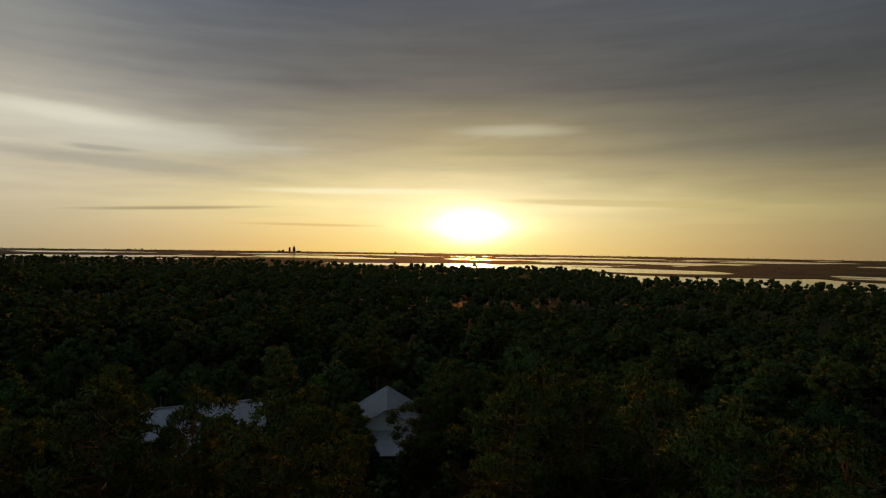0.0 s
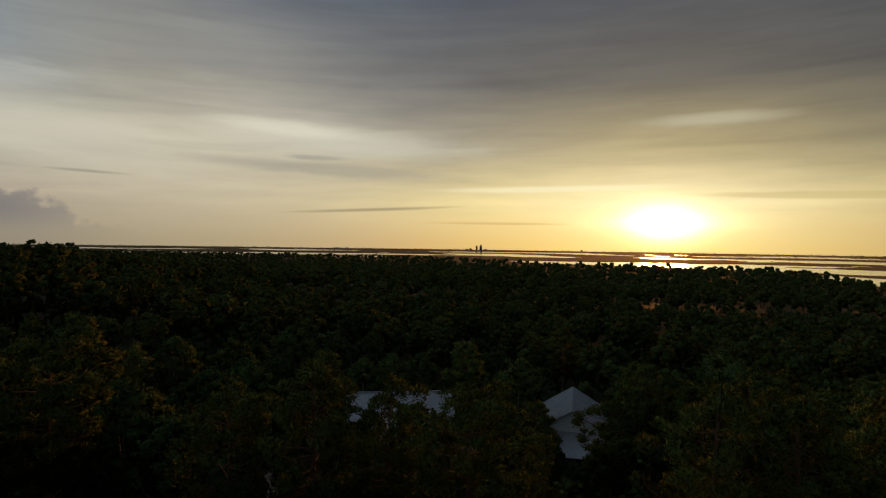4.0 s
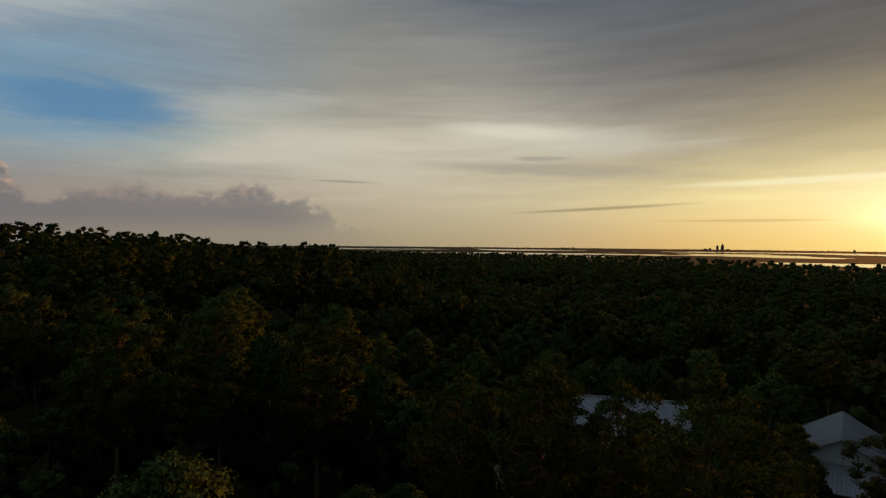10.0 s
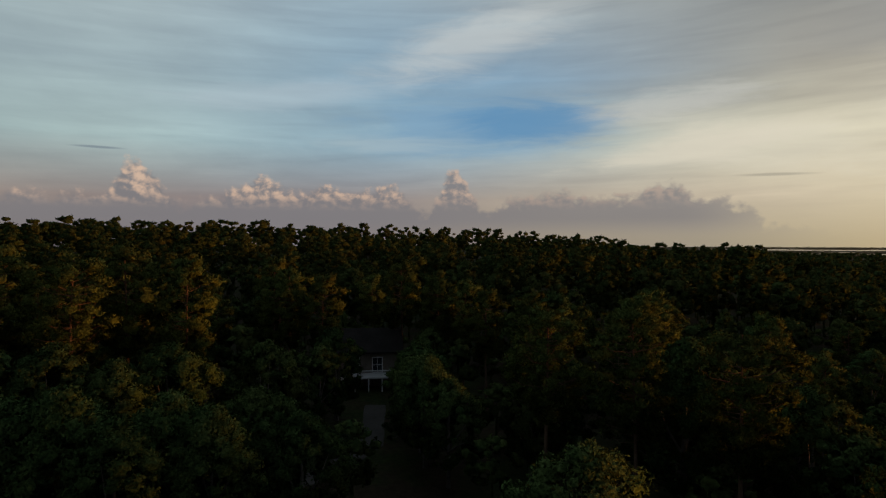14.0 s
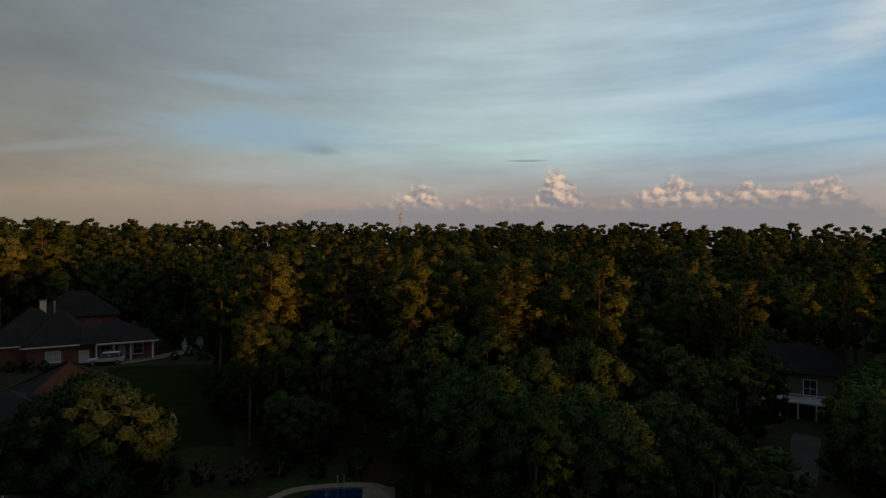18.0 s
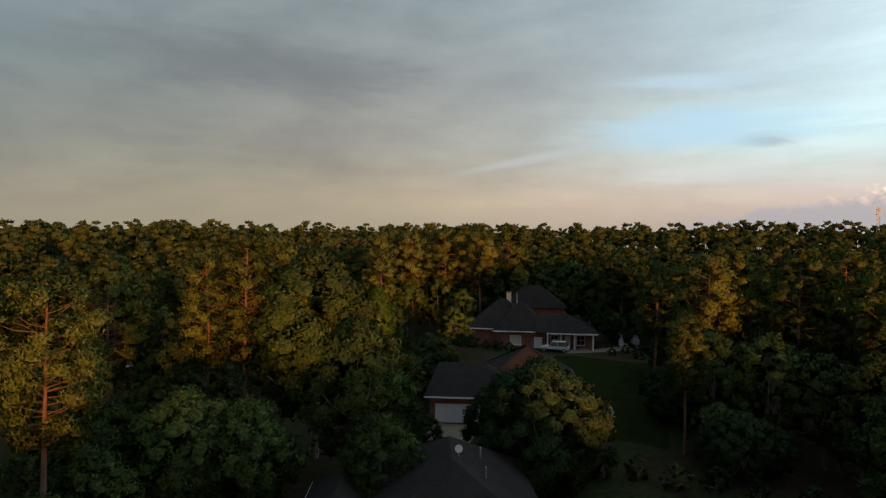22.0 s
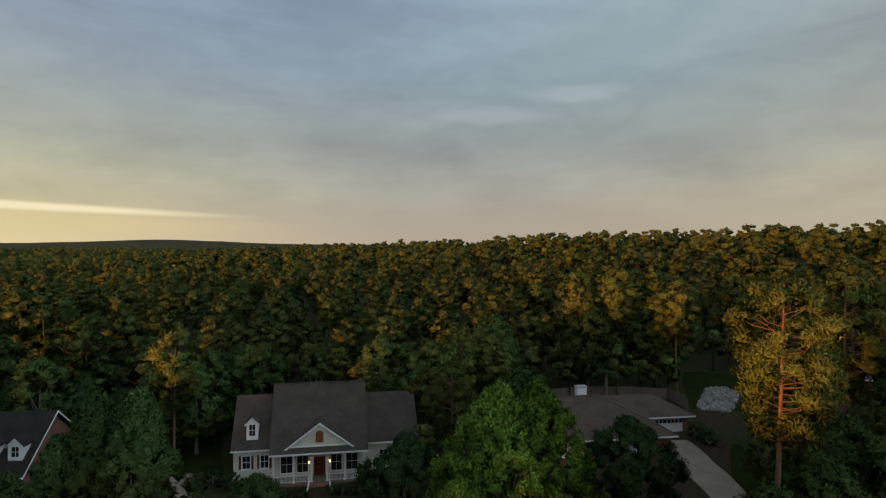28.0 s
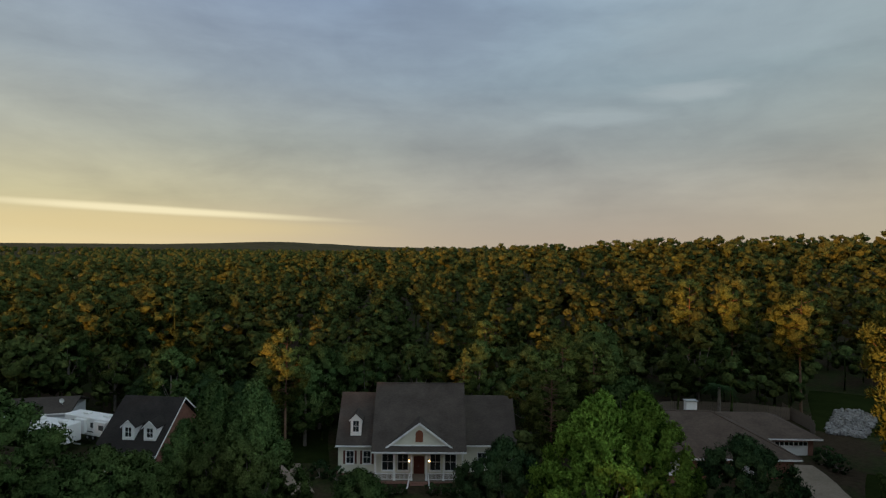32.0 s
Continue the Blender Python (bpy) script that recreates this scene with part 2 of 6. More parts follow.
def ramp_of(nt, fac, *stops):
    r = nt.nodes.new("ShaderNodeValToRGB")
    cr = r.color_ramp
    for i, (p, c) in enumerate(stops):
        e = cr.elements[i] if i < 2 else cr.elements.new(p)
        e.position, e.color = p, (*c, 1)
    nt.links.new(fac, r.inputs[0])
    return r.outputs[0]


def mixed(nt, fac, a, b, how="MIX"):
    n = nt.nodes.new("ShaderNodeMixRGB")
    n.blend_type = how
    for s, v in zip(n.inputs, (fac, a, b)):
        if isinstance(v, bpy.types.NodeSocket):
            nt.links.new(v, s)
        else:
            s.default_value = (*v, 1) if isinstance(v, tuple) else v
    return n.outputs[0]


def relief(nt, b, fac, strength, dist):
    n = nt.nodes.new("ShaderNodeBump")
    n.inputs["Strength"].default_value, n.inputs["Distance"].default_value = strength, dist
    nt.links.new(fac, n.inputs["Height"])
    nt.links.new(n.outputs[0], b.inputs["Normal"])


def surface(name, dark, light, scale, rough=0.85, fine=8.0, bump=0.3, bump_dist=0.02, stretch=None, metal=0.0, where="Object", spec=0.3):
    """A worn surface: broad stains and a fine grain between two colours, with relief."""
    m, nt, b = material(name, rough, metal)
    b.inputs["Specular IOR Level"].default_value = spec
    co = nt.nodes.new("ShaderNodeTexCoord").outputs[where]
    broad, grain = speckle(nt, co, scale, 3.0), speckle(nt, co, scale * fine, 3.0, 0.7, stretch)
    both = mixed(nt, 0.5, broad, grain)
    nt.links.new(ramp_of(nt, both, (0.3, dark), (0.7, light)), b.inputs["Base Color"])
    relief(nt, b, grain, bump, bump_dist)
    return m


def leafy(name, dark, light, warm, glow=0.3, grain=4.5):
    """Leaves: colour differs from tree to tree and from clump to clump; some light passes through."""
    m, nt, b = material(name, 0.9)
    pos = nt.nodes.new("ShaderNodeNewGeometry").outputs["Position"]
    info = nt.nodes.new("ShaderNodeObjectInfo").outputs["Random"]
    clump, trees = speckle(nt, pos, 0.9, 3.0), speckle(nt, pos, 0.09, 2.0)
    col = ramp_of(nt, clump, (0.32, dark), (0.68, light))
    col = mixed(nt, ramp_of(nt, trees, (0.45, (0, 0, 0)), (0.75, (0.6, 0.6, 0.6))), col, warm)
    hue = nt.nodes.new("ShaderNodeHueSaturation")
    vary = nt.nodes.new("ShaderNodeMapRange")
    vary.inputs[3].default_value, vary.inputs[4].default_value = 0.72, 1.3
    nt.links.new(info, vary.inputs[0])
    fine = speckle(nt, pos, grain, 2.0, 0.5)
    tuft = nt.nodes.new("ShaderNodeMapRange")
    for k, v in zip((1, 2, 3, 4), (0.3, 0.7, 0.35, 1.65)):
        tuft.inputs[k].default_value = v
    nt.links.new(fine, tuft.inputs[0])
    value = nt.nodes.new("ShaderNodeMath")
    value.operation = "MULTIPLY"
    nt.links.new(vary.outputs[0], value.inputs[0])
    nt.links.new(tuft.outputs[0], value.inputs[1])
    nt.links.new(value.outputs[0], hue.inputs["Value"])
    relief(nt, b, fine, 0.9, 0.5 / grain)
    nt.links.new(col, hue.inputs["Color"])
    nt.links.new(hue.outputs[0], b.inputs["Base Color"])
    b.inputs["Specular IOR Level"].default_value = 0.0
    thin = nt.nodes.new("ShaderNodeBsdfTranslucent")
    nt.links.new(hue.outputs[0], thin.inputs[0])
    mix = nt.nodes.new("ShaderNodeMixShader")
    mix.inputs[0].default_value = glow
    nt.links.new(b.outputs[0], mix.inputs[1])
    nt.links.new(thin.outputs[0], mix.inputs[2])
    nt.links.new(mix.outputs[0], nt.nodes["Material Output"].inputs[0])
    return m


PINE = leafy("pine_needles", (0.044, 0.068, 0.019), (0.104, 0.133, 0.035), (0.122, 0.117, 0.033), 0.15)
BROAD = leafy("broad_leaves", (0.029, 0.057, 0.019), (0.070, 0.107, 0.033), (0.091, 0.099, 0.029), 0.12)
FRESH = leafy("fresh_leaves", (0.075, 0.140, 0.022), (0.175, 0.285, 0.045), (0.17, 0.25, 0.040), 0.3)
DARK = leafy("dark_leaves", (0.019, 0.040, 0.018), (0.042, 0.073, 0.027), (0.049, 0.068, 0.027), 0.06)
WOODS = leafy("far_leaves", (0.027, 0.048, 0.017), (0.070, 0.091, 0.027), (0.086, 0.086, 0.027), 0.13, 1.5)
BARK = surface("pine_bark", (0.075, 0.041, 0.026), (0.203, 0.124, 0.079), 1.2, 0.95, 6.0, 0.8, 0.05, (1, 1, 0.3))
GREYBARK = surface("grey_bark", (0.09, 0.075, 0.06), (0.24, 0.21, 0.18), 1.2, 0.95, 6.0, 0.8, 0.05, (1, 1, 0.3))
WHITE = surface("white_paint", (0.70, 0.69, 0.66), (0.82, 0.81, 0.79), 0.8, 0.5, 6.0, 0.1)
CREAM = surface("cream_siding", (0.55, 0.52, 0.42), (0.68, 0.65, 0.54), 0.6, 0.65, 10.0, 0.2, 0.02, (0.2, 0.2, 6.0))
BRICK = surface("red_brick", (0.14, 0.06, 0.045), (0.30, 0.14, 0.10), 0.9, 0.9, 9.0, 0.5, 0.02, (0.6, 0.6, 2.4))
SHINGLE = surface("grey_brown_shingles", (0.040, 0.033, 0.028), (0.085, 0.071, 0.061), 0.5, 0.95, 9.0, 0.6, 0.03, (0.7, 0.7, 2.5), spec=0.1)
BROWNSHINGLE = surface("brown_shingles", (0.055, 0.041, 0.032), (0.108, 0.082, 0.065), 0.5, 0.95, 9.0, 0.6, 0.03, (0.7, 0.7, 2.5), spec=0.1)
BLACKSHINGLE = surface("black_shingles", (0.017, 0.015, 0.014), (0.040, 0.035, 0.032), 0.5, 0.95, 9.0, 0.6, 0.03, (0.7, 0.7, 2.5), spec=0.08)
METALROOF = surface("pale_metal_roof", (0.27, 0.28, 0.31), (0.37, 0.38, 0.42), 0.4, 0.5, 8.0, 0.1, 0.01, None, 0.2)
CONCRETE = surface("concrete", (0.15, 0.118, 0.082), (0.27, 0.22, 0.165), 0.35, 0.9, 10.0, 0.3)
PLANK = surface("weathered_planks", (0.10, 0.08, 0.06), (0.22, 0.18, 0.14), 0.7, 0.9, 8.0, 0.5, 0.02, (1, 1, 0.25))
REDDOOR = surface("dark_red_wood", (0.06, 0.018, 0.012), (0.12, 0.035, 0.022), 1.5, 0.5, 6.0, 0.2)
RUST = surface("brown_shutter_paint", (0.16, 0.055, 0.03), (0.24, 0.085, 0.045), 1.5, 0.6, 6.0, 0.2)
STONE = surface("pale_stones", (0.120, 0.116, 0.109), (0.300, 0.292, 0.277), 1.1, 0.9, 5.0, 0.5)
STEPBRICK = surface("step_brick", (0.16, 0.08, 0.06), (0.30, 0.16, 0.12), 1.5, 0.9, 8.0, 0.4)
BLACKPAINT = surface("black_car_paint", (0.012, 0.012, 0.014), (0.022, 0.022, 0.024), 0.6, 0.25, 6.0, 0.02)
RUBBER = surface("black_rubber", (0.02, 0.02, 0.02), (0.035, 0.035, 0.035), 2.0, 0.9)
STEEL = surface("galvanised_steel", (0.42, 0.43, 0.44), (0.58, 0.59, 0.60), 1.0, 0.4, 6.0, 0.1, 0.01, None, 0.7)
TOWER = surface("hazy_masonry", (0.16, 0.13, 0.10), (0.22, 0.18, 0.14), 0.02, 0.9)
SHED = surface("white_cladding", (0.66, 0.67, 0.68), (0.78, 0.79, 0.80), 0.5, 0.6, 6.0, 0.15, 0.02, (6, 6, 0.2))

GLASS, _nt, _b = material("window_glass", 0.06)
_b.inputs["Base Color"].default_value = (0.02, 0.024, 0.028, 1)
_b.inputs["Specular IOR Level"].default_value = 0.8
CURTAIN = surface("pale_blinds", (0.42, 0.42, 0.40), (0.55, 0.55, 0.52), 1.0, 0.8, 12.0, 0.2, 0.02, (0.2, 0.2, 6))

POOLWATER, _nt, _b = material("pool_water", 0.04)
_b.inputs["Base Color"].default_value = (0.006, 0.022, 0.065, 1)
_co = _nt.nodes.new("ShaderNodeTexCoord").outputs["Object"]
relief(_nt, _b, speckle(_nt, _co, 2.5, 2.0), 0.08, 0.05)

LAMPGLOW, _nt, _b = material("warm_lamp_glass", 0.3)
_b.inputs["Emission Color"].default_value, _b.inputs["Emission Strength"].default_value = (1, 0.62, 0.25, 1), 6.0

BAY, _nt, _b = material("bay_water", 0.10)
_b.inputs["Base Color"].default_value = (0.03, 0.032, 0.03, 1)
_co = _nt.nodes.new("ShaderNodeNewGeometry").outputs["Position"]
relief(_nt, _b, speckle(_nt, _co, 0.22, 4.0, 0.6), 0.25, 0.25)

# the ground: leaf litter and grass in the yards, marsh by the bay, woodland far away
GROUND, _nt, _b = material("ground", 0.95)
_b.inputs["Specular IOR Level"].default_value = 0.05
_co = _nt.nodes.new("ShaderNodeNewGeometry").outputs["Position"]
_fine, _mid, _far = speckle(_nt, _co, 1.6, 5.0, 0.7), speckle(_nt, _co, 0.12, 4.0), speckle(_nt, _co, 0.012, 5.0, 0.65)
_litter = ramp_of(_nt, _fine, (0.3, (0.022, 0.016, 0.010)), (0.7, (0.052, 0.038, 0.023)))
_grass = ramp_of(_nt, _fine, (0.3, (0.015, 0.023, 0.008)), (0.7, (0.038, 0.048, 0.015)))
_yard = mixed(_nt, ramp_of(_nt, _mid, (0.42, (0, 0, 0)), (0.58, (1, 1, 1))), _litter, _grass)
_marsh = ramp_of(_nt, _far, (0.35, (0.021, 0.025, 0.012)), (0.65, (0.056, 0.056, 0.027)))
_sep = _nt.nodes.new("ShaderNodeVectorMath")
_sep.operation = "LENGTH"
_nt.links.new(_co, _sep.inputs[0])
_rng = _nt.nodes.new("ShaderNodeMapRange")
for _i, _v in zip((1, 2, 3, 4), (350, 600, 0, 1)):
    _rng.inputs[_i].default_value = _v
_nt.links.new(_sep.outputs["Value"], _rng.inputs[0])
_nt.links.new(mixed(_nt, _rng.outputs[0], _yard, _marsh), _b.inputs["Base Color"])
relief(_nt, _b, _fine, 0.6, 0.1)

# gravel for the woodland drive, its shade put into the dark colour
SHADEDDRIVE = surface("shaded_drive_gravel", (0.035, 0.03, 0.026), (0.08, 0.072, 0.062), 0.4, 0.95, 14.0, 0.5)
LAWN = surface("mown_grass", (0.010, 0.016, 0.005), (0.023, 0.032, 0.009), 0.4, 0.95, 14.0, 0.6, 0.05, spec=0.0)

# ---------------------------------------------------------------- ground, bay and far shore
HEIGHTS = ((61, -47, -1.0), (29, -72, 6.0), (-19.5, -53.6, 11), (-49, -79, 13), (-5, 70, 4), (0, 0, 7), (-250, -60, 17.5),
           (-330, -200, 20), (-150, 60, 13), (-60, -260, 14), (60, -300, 16), (150, -280, 12), (215, -215, 6), (300, -60, -4), (120, 60, -2),
           (60, 200, -3), (-80, 220, 2), (-250, 180, 12), (-20, 500, -6.5), (300, 400, -8), (-300, 420, -2))
_ha = np.array(HEIGHTS, float)
WATER_Z = -9.0


def ground_z(x, y):
    """The lie of the land: a hill to the east that falls to the street and on to the bay."""
    x, y = np.asarray(x, float), np.asarray(y, float)
    d2 = (x[..., None] - _ha[:, 0]) ** 2 + (y[..., None] - _ha[:, 1]) ** 2
    w = 1 / (d2 + 225.0) ** 1.5
    return (w * _ha[:, 2]).sum(-1) / w.sum(-1)


def waves(x, y, seed):
    """Smooth noise from a few turned sines, for islands and shores."""
    rng = np.random.RandomState(seed)
    out = 0
    for k in range(9):
        a, f, p = rng.uniform(0, 6.283), 0.004 * 1.35 ** k, rng.uniform(0, 6.283)
        out = out + np.sin((x * math.cos(a) + y * math.sin(a)) * f + p + 1.5 * np.sin((x * math.sin(a) - y * math.cos(a)) * f * 0.7)) / 1.18 ** k
    return out / 3.0


def shore(az):
    return np.interp(az, (-180, -75, -50, -36, -17, -13, 8, 20, 45, 60, 100, 180), (5200, 4000, 800, 730, 730, 1080, 1120, 1500, 1900, 4500, 5200, 5200))


def land_z(x, y):
    r = np.hypot(x, y)
    az = np.degrees(np.arctan2(-x, y))
    near = ground_z(x, y)
    far = np.where((az > 60) | (az < -75), -9.5 + 9 * np.clip((r - 900) / 4000, 0, 1), -8.2)
    az2 = np.where(az < -80, az + 360, az)
    # the wooded ridge across the valley behind the street
    crest = 11.0 + 430 * np.tan(np.radians(np.interp(az2, (50, 60, 68, 76, 88, 105, 140, 158, 180, 193, 200, 216, 230, 250), (-0.2, 0.4, 0.8, 1.2, 1.6, 1.6, 1.55, 1.5, 1.4, 1.15, 0.88, 0.3, -0.4, -0.7))))
    c = np.clip((r - 230) / 170, 0, 1) * np.interp(az2, (50, 66, 232, 255), (0, 1, 1, 0))
    near = near * (1 - c) + crest * c
    start = 300 + 190 * np.interp(az2, (50, 66, 232, 255), (0, 1, 1, 0))
    k = np.clip((r - start) / 450, 0, 1)
    k = k * k * (3 - 2 * k)
    z = near * (1 - k) + far * k
    z = z + (38 * np.exp(-((az2 - 246) / 5.5) ** 2) + 14 * np.exp(-((az2 - 252) / 16) ** 2)) * np.clip((r - 3600) / 1200, 0, 1)
    s = shore(az)
    flats = WATER_Z + 0.42 + 0.8 * waves(x, y, 4) + 0.5 * np.clip((r - 3600) / 900, 0, 1.6)
    lagoon = np.exp(-((r - 915) / 125) ** 2) * np.clip((-13.5 - az) / 2.5, 0, 1)
    channel = np.exp(-((r - 1440 - 6 * az) / 95) ** 2) * np.clip((az + 27) / 4, 0, 1) * np.clip((13 - az) / 4, 0, 1)
    reach = np.exp(-((r - 2350) / 170) ** 2) + np.exp(-((r - 3350) / 200) ** 2)
    flats = flats - 1.3 * lagoon - 1.6 * channel - 0.75 * reach
    w = np.clip((r - s) / 90, 0, 1)
    return z * (1 - w) + flats * w


def mesh_of(name, verts, faces, mats=(), smooth=False, normals=None):
    """A mesh from arrays; all faces have as many corners as faces has columns."""
    me = bpy.data.meshes.new(name)
    verts, faces = np.asarray(verts, np.float32), np.asarray(faces, np.int32)
    n, k = faces.shape
    me.vertices.add(len(verts))
    me.vertices.foreach_set("co", verts.ravel())
    me.loops.add(n * k)
    me.loops.foreach_set("vertex_index", faces.ravel())
    me.polygons.add(n)
    me.polygons.foreach_set("loop_start", np.arange(0, n * k, k, dtype=np.int32))
    me.polygons.foreach_set("use_smooth", np.full(n, smooth or normals is not None))
    for m in mats:
        me.materials.append(m)
    me.update(calc_edges=True)
    if normals is not None:
        me.normals_split_custom_set_from_vertices(normals)
    return me


n_az, n_r = 480, 200
rr = np.concatenate([[0.5], np.geomspace(6, 4980, n_r - 1)])
aa = np.linspace(0, 2 * np.pi, n_az, endpoint=False)
A, Rr = np.meshgrid(aa, rr)
gx, gy = -np.sin(A) * Rr, np.cos(A) * Rr
gz = land_z(gx, gy)
idx = np.arange(n_az * n_r).reshape(n_r, n_az)
nxt = np.roll(idx, -1, axis=1)
quads = np.stack([idx[:-1], nxt[:-1], nxt[1:], idx[1:]], -1).reshape(-1, 4)
ground = new("ground", mesh_of("ground", np.stack([gx, gy, gz], -1).reshape(-1, 3), quads, (GROUND,), True))
tagged(ground, "uneven woodland ground with leaf litter, falling to marsh", "ground", kind="structure")

ring = np.linspace(0, 2 * np.pi, 96, endpoint=False)
wv = np.concatenate([np.stack([-np.sin(ring) * r, np.cos(ring) * r, np.full(96, WATER_Z)], -1) for r in (560, 1400, 2600, 4985)])
wf = np.array([(k * 96 + i, k * 96 + (i + 1) % 96, (k + 1) * 96 + (i + 1) % 96, (k + 1) * 96 + i) for k in range(3) for i in range(96)])
tagged(new("water", mesh_of("water", wv, wf, (BAY,), True)), "calm shallow bay water that mirrors the sunset", "water", kind="structure")

# ---------------------------------------------------------------- helpers for things
def part(name, bm, mat, parent, label=""):
    me = bpy.data.meshes.new(name)
    bm.to_mesh(me)
    bm.free()
    me.materials.append(mat)
    ob = new(name, me)
    ob.parent = parent
    return tagged(ob, label) if label else ob


def part_of(name, me, parent, label=""):
    ob = new(name, me)
    ob.parent = parent
    return tagged(ob, label) if label else ob


def thing(name, m, label, category, group=""):
    ob = new(name)
    ob.empty_display_size = 0.3
    ob.matrix_world = m
    return tagged(ob, label, category, group)


def at(az, dist, turn=0.0, dz=0.0):
    """A pose on the ground, dist metres from under the camera, facing it (turned by so many degrees)."""
    p = heading(az, dist)
    return pose(p.x, p.y, float(land_z(p.x, p.y)) + dz, 0, 0, az + turn)


def cuboid(bm, x0, x1, y0, y1, z0, z1, bevel=0.0):
    vs = [bm.verts.new((x, y, z)) for z in (z0, z1) for x, y in ((x0, y0), (x1, y0), (x1, y1), (x0, y1))]
    fs = [bm.faces.new([vs[i] for i in f]) for f in ((3, 2, 1, 0), (4, 5, 6, 7), (0, 1, 5, 4), (1, 2, 6, 5), (2, 3, 7, 6), (3, 0, 4, 7))]
    if bevel:
        bmesh.ops.bevel(bm, geom=list({e for f in fs for e in f.edges}), offset=bevel, segments=1, affect="EDGES")
    return bm


def block(*a, bevel=0.0):
    return cuboid(bmesh.new(), *a, bevel=bevel)


def solid(points, faces):
    bm = bmesh.new()
    vs = [bm.verts.new(p) for p in points]
    for f in faces:
        bm.faces.new([vs[i] for i in f])
    bmesh.ops.recalc_face_normals(bm, faces=bm.faces)
    return bm


def tube(bm, a, b, ra, rb=None, sides=8):
    rb = ra if rb is None else rb
    a, b = Vector(a), Vector(b)
    q = (b - a).to_track_quat("Z", "Y")
    rings = []
    for p, r in ((a, ra), (b, rb)):
        rings.append([bm.verts.new(p + q @ Vector((math.cos(k * 6.2832 / sides) * r, math.sin(k * 6.2832 / sides) * r, 0))) for k in range(sides)])
    for k in range(sides):
        bm.faces.new((rings[0][k], rings[0][(k + 1) % sides], rings[1][(k + 1) % sides], rings[1][k]))
    bm.faces.new(rings[0][::-1])
    bm.faces.new(rings[1])
    return bm

# ---------------------------------------------------------------- trees
def limb_arrays(points, radii, sides=6):
    """A bent, tapered limb as arrays."""
    pts = [Vector(p) for p in points]
    verts, faces = [], []
    for i, (p, r) in enumerate(zip(pts, radii)):
        d = (pts[min(i + 1, len(pts) - 1)] - pts[max(i - 1, 0)])
        q = d.to_track_quat("Z", "Y")
        for k in range(sides):
            verts.append(p + q @ Vector((math.cos(k * 6.2832 / sides) * r, math.sin(k * 6.2832 / sides) * r, 0)))
    for i in range(len(pts) - 1):
        for k in range(sides):
            a, b = i * sides + k, i * sides + (k + 1) % sides
            faces.append((a, b, b + sides, a + sides))
    return np.array([tuple(v) for v in verts]), np.array(faces)


def join(parts):
    vs, fs, n = [], [], 0
    for v, f in parts:
        vs.append(v)
        fs.append(f + n)
        n += len(v)
    return np.concatenate(vs), np.concatenate(fs)


def unit(rng, n):
    d = rng.normal(size=(n, 3))
    return d / np.linalg.norm(d, axis=1, keepdims=True)


GOLD = (1 + 5 ** 0.5) / 2
BALL_V = np.array([p for a in (-1, 1) for b in (-GOLD, GOLD) for p in ((0, a, b), (a, b, 0), (b, 0, a))], float)
BALL_V /= np.linalg.norm(BALL_V, axis=1, keepdims=True)
BALL_F = np.array([t for t in itertools.combinations(range(12), 3)
                   if all(np.linalg.norm(BALL_V[i] - BALL_V[j]) < 1.2 for i, j in itertools.combinations(t, 2))])
for _t in BALL_F:
    if np.dot(np.cross(BALL_V[_t[1]] - BALL_V[_t[0]], BALL_V[_t[2]] - BALL_V[_t[0]]), BALL_V[_t[0]]) < 0:
        _t[1], _t[2] = _t[2], _t[1]


